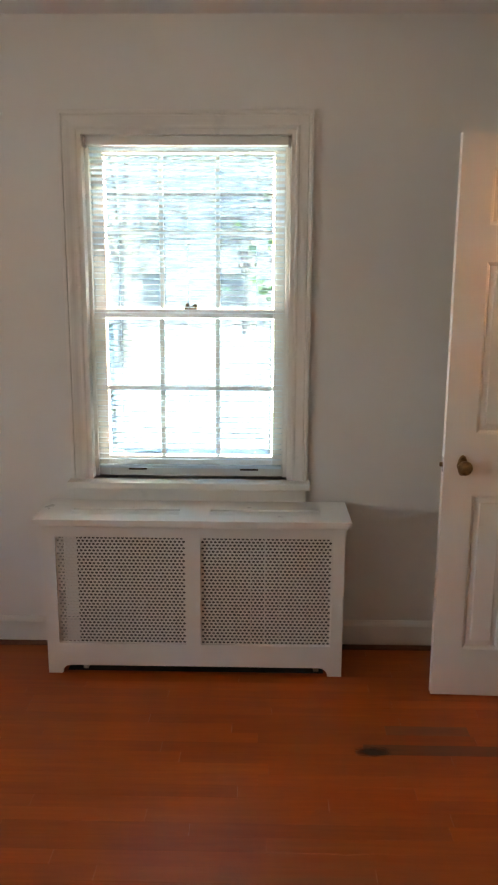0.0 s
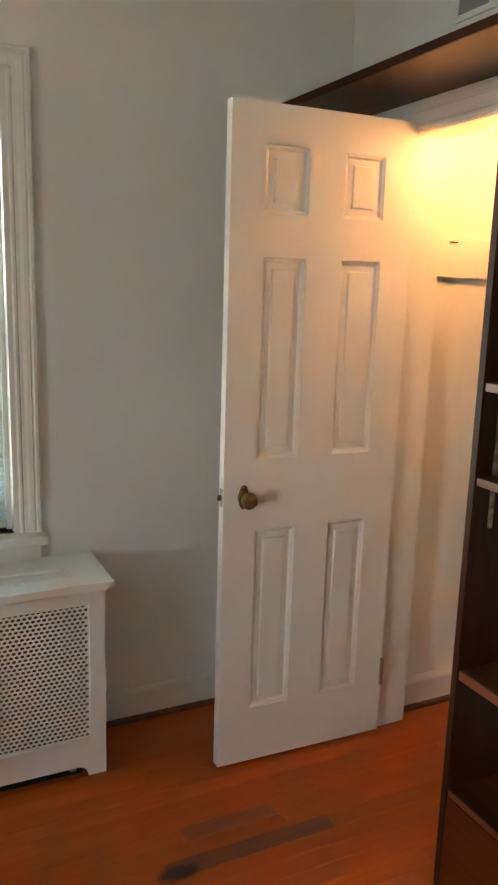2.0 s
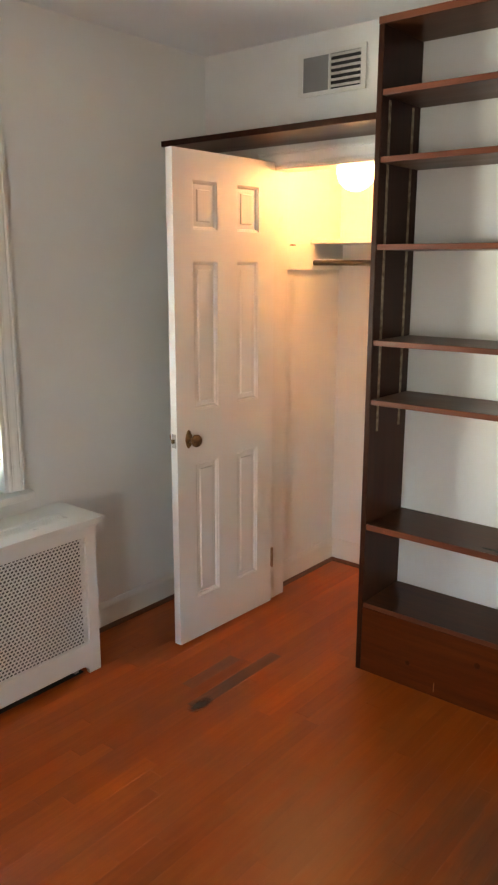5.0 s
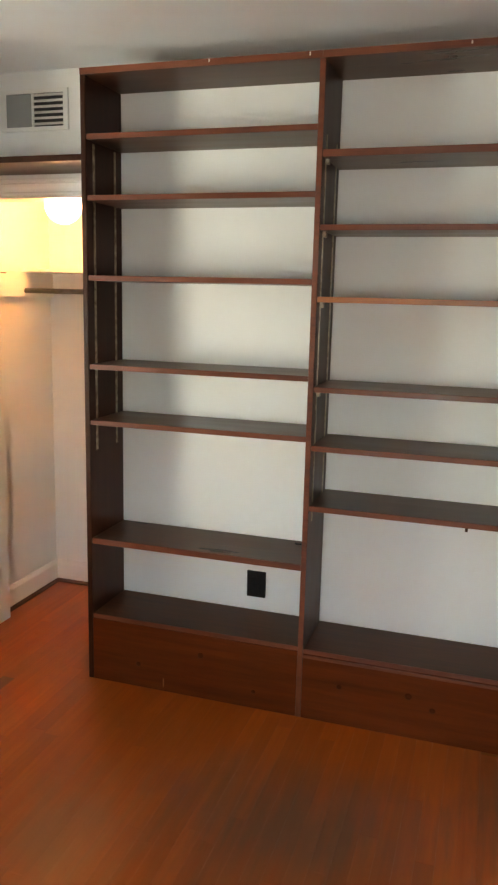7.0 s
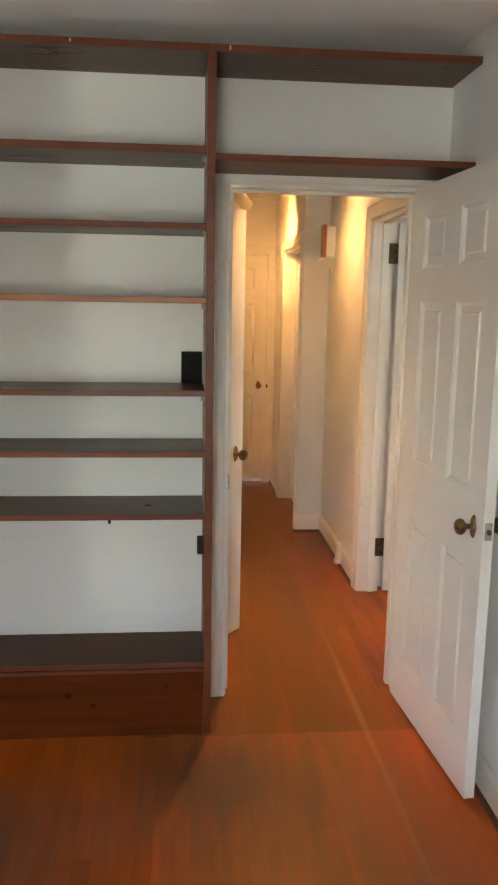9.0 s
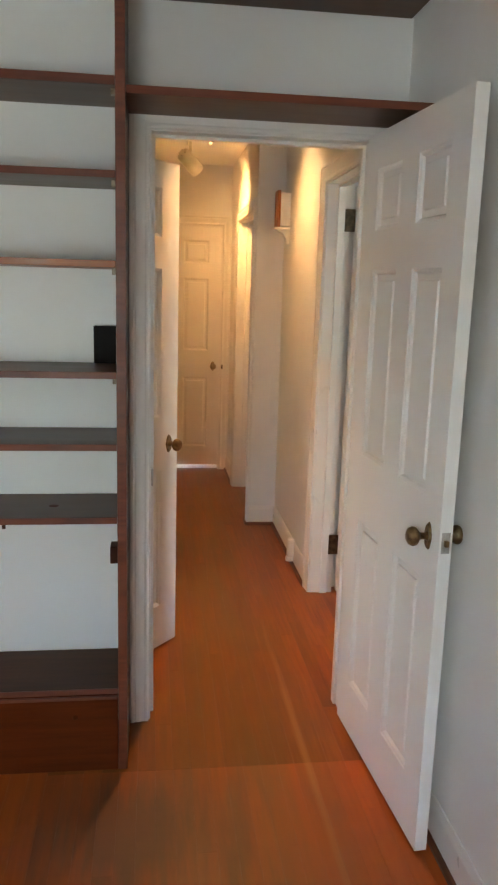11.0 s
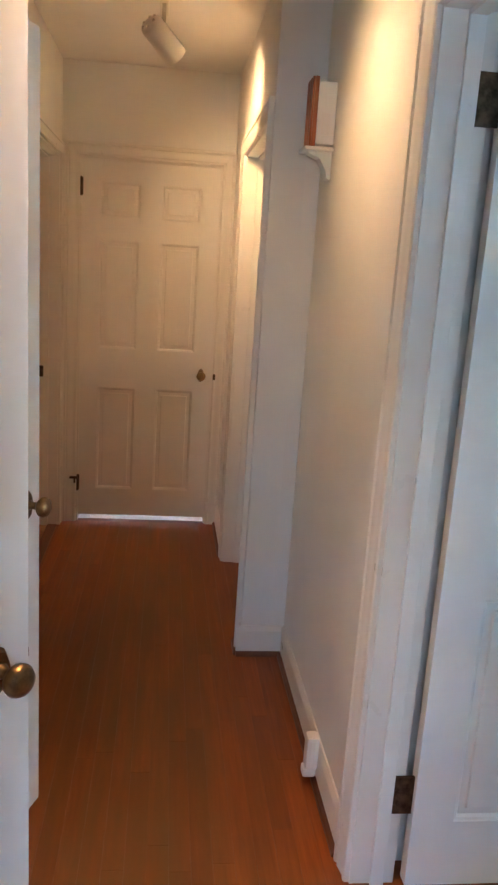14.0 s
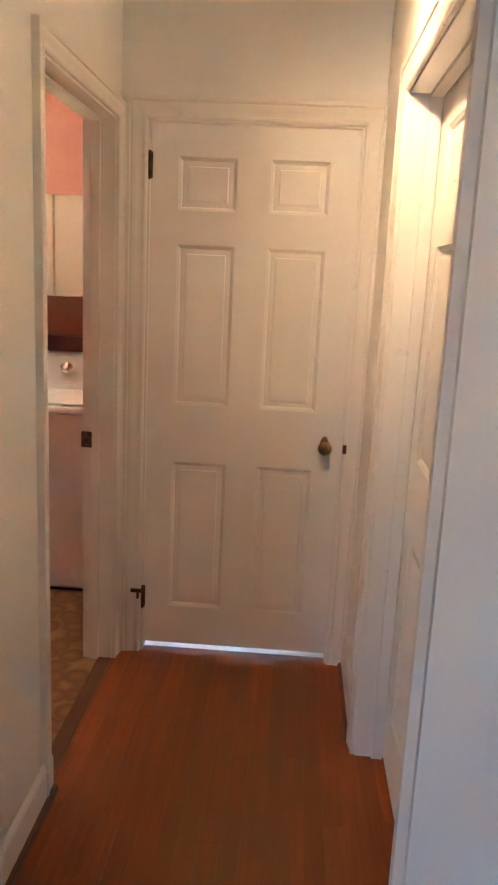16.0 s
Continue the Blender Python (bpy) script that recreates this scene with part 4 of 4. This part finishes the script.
for x_ in (1.585, 1.602):
    single("nail", moved(lathe([(0.0, -0.018), (0.003, -0.017), (0.0022, -0.014), (0.0022, 0.0), (0.0, 0.0)], 8), pose(x_, 2.9645, 1.69)), BRONZE, "small dark nail in the closet cleat", "nail", group="nails in the cleat")
rod = lathe([(0.0, 0), (0.0125, 0.0), (0.0125, 1.755), (0.0, 1.755)], 16)
single("closet_rod", moved(rod, pose(1.78, 1.207, 1.610)), ROD, "steel closet rod under the shelf", "closet rod")
# hall: track lights
track = thing("track_light", "ceiling track with white cylinder spotlights", "track light", pose(0, 0, 0))
part("track", boxed(1.95, 4.35, 0.060, 0.094, 2.484, 2.504, soft=0.002), PLASTIC, track)


def spot_head(at, target, lit, beam, cone):
    a = Vector(at)
    d = (Vector(target) - a).normalized()
    turn = d.to_track_quat("Y", "Z").to_matrix().to_4x4()
    can = lathe([(0.0, -0.085), (0.030, -0.084), (0.042, -0.076), (0.046, -0.062), (0.047, 0.085), (0.043, 0.085), (0.042, 0.02), (0.0, 0.018)], 28)
    head = part("lamp_can", moved(can, Matrix.Translation(a) @ turn), PLASTIC, track, "white enamelled spotlight can")
    bm = lathe([(0.0, 0.030), (0.040, 0.029), (0.040, 0.022), (0.0, 0.021)], 20)
    part("lamp_face", moved(bm, Matrix.Translation(a) @ turn), MOUTH, head, "lit lamp face")
    for k in range(6):
        ang = 2 * math.pi * k / 6
        b_ = bmesh.new()
        bmesh.ops.create_uvsphere(b_, u_segments=8, v_segments=6, radius=0.006)
        bmesh.ops.translate(b_, verts=b_.verts, vec=(0.030 * math.cos(ang), -0.083, 0.030 * math.sin(ang)))
        part("vent_stud", moved(b_, Matrix.Translation(a) @ turn), CHROME, head)
    part("stem", boxed(a.x - 0.008, a.x + 0.008, 0.069, 0.085, a.z + 0.03, 2.483, soft=0.002), CHROME, track)
    lamp("spot_lamp", "SPOT", look(a + d * 0.05, Vector(beam)), lit, (1.0, 0.53, 0.225), size=0.045, cone=(radians(cone), 1.0))


spot_head((3.06, 0.075, 2.355), (2.92, -0.49, 1.98), SPOT_1, (2.95, -0.49, 1.25), 132)
# third head, added out of view, its beam turned down to brighten the floor
spot_head((2.12, 0.075, 2.355), (1.75, -0.20, 1.2), SPOT_ADDED, (1.92, 0.0, 0.0), 84)
spot_head((4.19, 0.080, 2.355), (4.50, -0.32, 2.0), SPOT_2, (4.50, -0.32, 1.9), 140)

# hall: chime on the wall, plug-in at the baseboard
chime = thing("door_chime", "white door chime with grooved orange wooden front on a bracket", "door chime", pose(3.578, -0.493, 0))
part("case", boxed(-0.075, 0.020, 0.002, 0.062, 1.915, 2.105, soft=0.003), PLASTIC, chime)
part("side_grille", boxed(-0.0765, -0.0745, 0.020, 0.046, 1.945, 2.01, soft=0.0005), TRIM, chime, "small square grille in the side")
bm = boxed(-0.080, 0.026, 0.0625, 0.076, 1.908, 2.118, soft=0.003)
for k in range(3):
    box(bm, -0.079 + k * 0.036, -0.047 + k * 0.036, 0.076, 0.083, 1.908, 2.118, soft=0.004)
part("wooden_front", bm, OAK, chime, "grooved orange wooden front")
bm = boxed(-0.085, 0.032, 0.0, 0.096, 1.896, 1.9075, soft=0.003)
prof = [(0.0, 1.81), (0.012, 1.815), (0.018, 1.84), (0.040, 1.875), (0.075, 1.888), (0.080, 1.896), (0.0, 1.896)]
ends = [[bm.verts.new((x, y, z)) for y, z in prof] for x in (-0.055, 0.005)]
for k in range(len(prof)):
    k2 = (k + 1) % len(prof)
    bm.faces.new((ends[0][k], ends[0][k2], ends[1][k2], ends[1][k]))
bm.faces.new(ends[0])
bm.faces.new(ends[1])
part("bracket", bm, TRIM, chime, "white moulded bracket")
plug = thing("plug_in_sensor", "rounded white plug-in unit on the baseboard", "plug-in", pose(2.92, -0.481, 0))
part("body", moved(boxed(-0.024, 0.024, 0.0, 0.040, 0.055, 0.165, soft=0.014), pose(0, 0, 0)), PLASTIC, plug)
part("cap", boxed(-0.020, 0.020, 0.004, 0.046, 0.030, 0.060, soft=0.010), PLASTIC, plug)

# laundry: washer, cabinet, box
washer = thing("washing_machine", "white top-loading washing machine with a dial console", "washing machine", pose(5.80, 0.76, 0))
part("body", boxed(0.0, 0.64, 0.0, 0.68, 0.02, 0.86, soft=0.01), ENAMEL, washer)
part("top", boxed(-0.012, 0.64, -0.006, 0.686, 0.862, 0.895, soft=0.012), ENAMEL, washer)
part("lid", boxed(0.02, 0.44, 0.06, 0.62, 0.896, 0.908, soft=0.006), ENAMEL, washer)
# dark block drawn as the shade beneath the body
part("foot_shadow_gap", boxed(0.02, 0.6, 0.02, 0.66, 0.0, 0.019), DARK, washer)
bm = bmesh.new()
prof = [(0.48, 0.896), (0.50, 0.93), (0.56, 1.08), (0.63, 1.085), (0.64, 0.896)]
ends = [[bm.verts.new((x, y, z)) for x, z in prof] for y in (0.0, 0.68)]
for k in range(5):
    bm.faces.new((ends[0][k], ends[0][(k + 1) % 5], ends[1][(k + 1) % 5], ends[1][k]))
bm.faces.new(ends[0])
bm.faces.new(ends[1])
bmesh.ops.bevel(bm, geom=bm.edges[:], offset=0.006, segments=2, affect="EDGES")
console = part("console", bm, ENAMEL, washer)
for y_, r_ in ((0.36, 0.034), (0.16, 0.026)):
    d_ = lathe([(0.0, 0.045), (r_ * 0.5, 0.044), (r_ * 0.62, 0.036), (r_ * 0.7, 0.012), (r_, 0.008), (r_, 0.0)])
    part("dial", moved(d_, pose(0.535, y_, 1.005, 0, 0, 0) @ pose(0, 0, 0, 0, -22, 0) @ pose(0, 0, 0, 0, 0, 90)), CHROME, console, "chrome control dial")
cab = thing("wall_cabinet", "cream painted wall cabinet over the washing machine", "cabinet", pose(6.20, 0.74, 0))
part("body", boxed(0.02, 0.30, 0.0, 1.2, 1.37, 1.85, soft=0.003), CREAM, cab)
for y_ in (0.004, 0.404, 0.804):
    d_ = part("door", boxed(0.0, 0.0195, y_, y_ + 0.392, 1.372, 1.848, soft=0.004), CREAM, cab)
    part("knob", moved(lathe([(0.0, 0.024), (0.011, 0.02), (0.012, 0.014), (0.005, 0.008), (0.005, 0.0)], 12), pose(0, y_ + 0.05, 1.42, 0, 0, 90)), BRASS, d_)
single("detergent_box", boxed(6.34, 6.44, 0.95, 1.26, 1.087, 1.165, soft=0.004), MAROON, "dark red printed box on the washer's console", "box")
# no fixture is in view here; the lamp is added to light the laundry
laundry_lamp = thing("laundry_fill_lamp", "unseen ceiling lamp added to light the laundry", "ceiling lamp", pose(5.6, 1.6, 2.505))
part("bowl", moved(lathe([(0.0, -0.09), (0.08, -0.08), (0.14, -0.04), (0.15, 0.0), (0.0, 0.0)]), pose(0, 0, 0, 90)), glow("laundry_glow", (1.0, 0.72, 0.42), 0.35), laundry_lamp)
bm = bmesh.new()
rim = []
for k in range(28):
    a = 2 * math.pi * k / 28
    r_ = 1.0 + 0.22 * noise.noise((math.cos(a) * 1.7, math.sin(a) * 1.7, 3.0))
    rim.append(bm.verts.new((0.496 + 0.085 * r_ * math.cos(a), 2.551 + 0.040 * r_ * math.sin(a), 0.0008)))
bm.faces.new(rim)
single("floor_stain", bm, STAIN, "dark worn stain on the floorboards", "stain")
single("threshold", boxed(5.29, 5.335, -0.254, 0.515, -0.012, -0.001, soft=0.001), SHOE, "low wooden threshold under the end door", "threshold", kind="structure")
single("threshold", boxed(4.40, 5.21, 0.605, 0.66, -0.012, 0.005, soft=0.004), SHOE, "low wooden threshold of the laundry", "threshold", kind="structure")

# ---- outside the window ----
bm = bmesh.new()
n_ = 40
ring0 = None
for r_ in (0.0, 4.0, 12.0, 40.0, 150.0, 900.0):
    if r_ == 0:
        ring = [bm.verts.new((0, 0, -0.5))]
    else:
        ring = [bm.verts.new((r_ * math.cos(2 * math.pi * k / n_), r_ * math.sin(2 * math.pi * k / n_), -0.5 + (0.15 * noise.noise((k * 0.7, r_ * 0.3, 0)) if r_ > 10 else 0))) for k in range(n_)]
    if ring0:
        for k in range(n_):
            if len(ring0) == 1:
                bm.faces.new((ring0[0], ring[k], ring[(k + 1) % n_]))
            else:
                bm.faces.new((ring0[k], ring0[(k + 1) % n_], ring[(k + 1) % n_], ring[k]))
    ring0 = ring
single("ground", bm, GROUND, "pale dry ground outside the house", "ground", kind="structure")
single("foundation", boxed(-2.85, 7.55, -3.45, 3.46, -0.9, -0.121), GROUND, "pale foundation under the house", "foundation", kind="structure")


def limb(bm, a, b, r0, r1, steps=7):
    a, b = Vector(a), Vector(b)
    q = (b - a).to_track_quat("Z", "Y").to_matrix()
    rr = [[bm.verts.new(p + q @ Vector((r * math.cos(2 * math.pi * k / steps), r * math.sin(2 * math.pi * k / steps), 0))) for k in range(steps)] for p, r in ((a, r0), (b, r1))]
    for k in range(steps):
        bm.faces.new((rr[0][k], rr[0][(k + 1) % steps], rr[1][(k + 1) % steps], rr[1][k]))


def leafy_tree(at, height, spread, low, leaf, count, label, leaf_mat):
    tree = thing("tree", label, "tree", pose(*at))
    bm = bmesh.new()
    limb(bm, (0, 0, -0.05), (0.05, 0, height * 0.55), 0.07, 0.05)
    tips = []
    for k in range(9):
        a = k * 2.4
        e = Vector((math.cos(a) * spread * random.uniform(0.45, 0.95), math.sin(a) * spread * random.uniform(0.45, 0.95), low + (height - low) * random.uniform(0.1, 1.0)))
        limb(bm, (0.03, 0, height * (0.25 + 0.03 * k)), e, 0.030, 0.008, 6)
        tips.append(e)
    part("trunk", bm, BARK, tree)
    bm = bmesh.new()
    for k in range(count):
        c = random.choice(tips) * random.uniform(0.65, 1.08) + Vector([random.gauss(0, spread * 0.16) for _ in range(3)])
        if c.z < low * 0.9:
            c.z = low + random.uniform(0, 0.3)
        q = Euler((random.uniform(0, 6.3), random.uniform(0, 6.3), random.uniform(0, 6.3))).to_matrix()
        s_ = leaf * random.uniform(0.6, 1.2)
        bm.faces.new([bm.verts.new(c + q @ Vector(p)) for p in ((0, -s_, 0), (s_ * 0.5, -s_ * 0.2, 0.1 * s_), (s_ * 0.35, s_ * 0.5, 0), (0, s_, 0.08 * s_), (-s_ * 0.35, s_ * 0.5, 0), (-s_ * 0.5, -s_ * 0.2, 0.1 * s_))])
    part("crown", bm, leaf_mat, tree)
    return tree


leafy_tree((0.95, 6.2, -0.5), 2.9, 0.95, 1.75, 0.06, 900, "young leafy green tree near the window", LEAF)
for x_, y_ in ((-3.3, 19.0), (1.9, 27.0), (-5.2, 26.0), (-0.6, 31.0), (4.6, 24.0)):
    bm = bmesh.new()
    limb(bm, (0, 0, -0.1), (0.1, 0, 3.2), 0.20, 0.14, 10)
    for k in range(10):
        a = k * 2.2
        e = Vector((math.cos(a) * 1.6, math.sin(a) * 1.6, 3.6 + 0.35 * k))
        limb(bm, (0.08, 0, 1.9 + 0.13 * k), e, 0.07, 0.025)
        for j in range(5):
            limb(bm, e, e + Vector((random.uniform(-1, 1), random.uniform(-1, 1), random.uniform(0.1, 1.1))), 0.024, 0.006, 5)
    single("bare_tree", bm, BARK, "bare grey-brown tree in the yard", "tree", pose(x_, y_, -0.5), "bare trees")
house = thing("house", "far brick house behind the trees", "house", pose(-7.0, 36.0, -0.5))
part("wall", slab([0, 1.5, 2.6, 5.0, 6.1, 9.0], [0, 1.0, 2.4, 3.6, 4.9, 6.0], {(1, 1), (3, 1), (1, 3), (3, 3)}, 0, 0.3), BRICK, house)
for x_ in (1.5, 5.0):
    for z_, h_ in ((1.0, 1.4), (3.6, 1.3)):
        part("window", boxed(x_, x_ + 1.1, 0.1, 0.16, z_, z_ + h_), GREY, house)
bm = bmesh.new()
vv = [bm.verts.new(p) for p in ((-0.4, -0.4, 5.95), (9.4, -0.4, 5.95), (9.4, 7, 5.95), (-0.4, 7, 5.95), (-0.4, 3.3, 8.4), (9.4, 3.3, 8.4))]
for f in ((0, 1, 5, 4), (2, 3, 4, 5), (0, 4, 3), (1, 2, 5), (0, 3, 2, 1)):
    bm.faces.new([vv[k] for k in f])
part("roof", bm, GREY, house)


# ---- floorboards, last ----
floor = thing("floor", "worn orange-brown oak strip floor with darker boards and scuffs", "floor", pose(0, 0, 0), kind="structure")
hall_floor = thing("floor_hall", "worn reddish brown oak strip floor of the hall", "floor", pose(0, 0, 0), kind="structure")
PW = 0.0572
bm = bmesh.new()
g_, hw, dd = 0.0001, PW / 2, 0.0002
pts = [(-hw + g_, -0.014), (-hw + g_, -dd), (-hw + g_ + dd, 0.0), (hw - g_ - dd, 0.0), (hw - g_, -dd), (hw - g_, -0.014)]
ends = [[bm.verts.new((x, y, z)) for y, z in pts] for x in (0.0004, 0.9996)]
for k in range(5):
    bm.faces.new((ends[0][k], ends[0][k + 1], ends[1][k + 1], ends[1][k]))
bm.faces.new(ends[0])
bm.faces.new(ends[1])
plank_mesh = mesh_of("plank", bm, FLOOR)
dark_mesh = plank_mesh.copy()
dark_mesh.materials.clear()
dark_mesh.materials.append(DARKPLANK)
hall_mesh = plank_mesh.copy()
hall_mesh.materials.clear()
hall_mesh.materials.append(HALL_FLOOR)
rest = bmesh.new()
rng = random.Random(7)


def lay(y, x0, x1, parent, near):
    """One row of boards from x0 to x1."""
    x = x0
    first = rng.uniform(0.25, 1.0)
    while x < x1 - 1e-4:
        ln = first if first else rng.choice((0.55, 0.75, 0.9, 1.1, 1.35))
        first = None
        e = x1 if x + ln > x1 - 0.2 else x + ln
        is_near = near(x, e)
        if is_near:
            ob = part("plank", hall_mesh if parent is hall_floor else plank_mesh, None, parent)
            ob.matrix_basis = pose(x, y, rng.uniform(-0.00025, 0.0)) @ Matrix.Diagonal((e - x, 1, 1, 1))
        else:
            box(rest, x + 0.0004, e - 0.0004, y - hw + g_, y + hw - g_, -0.014, -0.0002)
        x = e


# two short boards stained darker than their neighbours, by row
STAINED = {53: (0.47, 0.98), 55: (0.56, 0.85)}
rows_n = int((3.31 + 0.495) / PW) + 1
for k in range(rows_n):
    y = -0.495 + (k + 0.5) * PW
    x_end = 2.06 if 1.2 < y < 2.98 else 1.39
    if y < 0.605:
        x_end = 1.085
    if k in STAINED:
        a_, b_ = STAINED[k]
        lay(y, -2.70, a_, floor, lambda a, b: b > -0.55)
        ob = part("plank", dark_mesh, None, floor, "darker stained board")
        ob.matrix_basis = pose(a_, y, 0.0) @ Matrix.Diagonal((b_ - a_, 1, 1, 1))
        lay(y, b_, x_end, floor, lambda a, b: True)
    else:
        lay(y, -2.70, x_end, floor, lambda a, b: b > -0.55)
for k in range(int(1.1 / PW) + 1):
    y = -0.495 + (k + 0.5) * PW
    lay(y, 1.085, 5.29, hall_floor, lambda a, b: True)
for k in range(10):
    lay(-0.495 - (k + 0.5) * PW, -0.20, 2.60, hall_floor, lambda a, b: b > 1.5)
tagged(part("far_planks", rest, FLOOR, floor), kind="stuff")
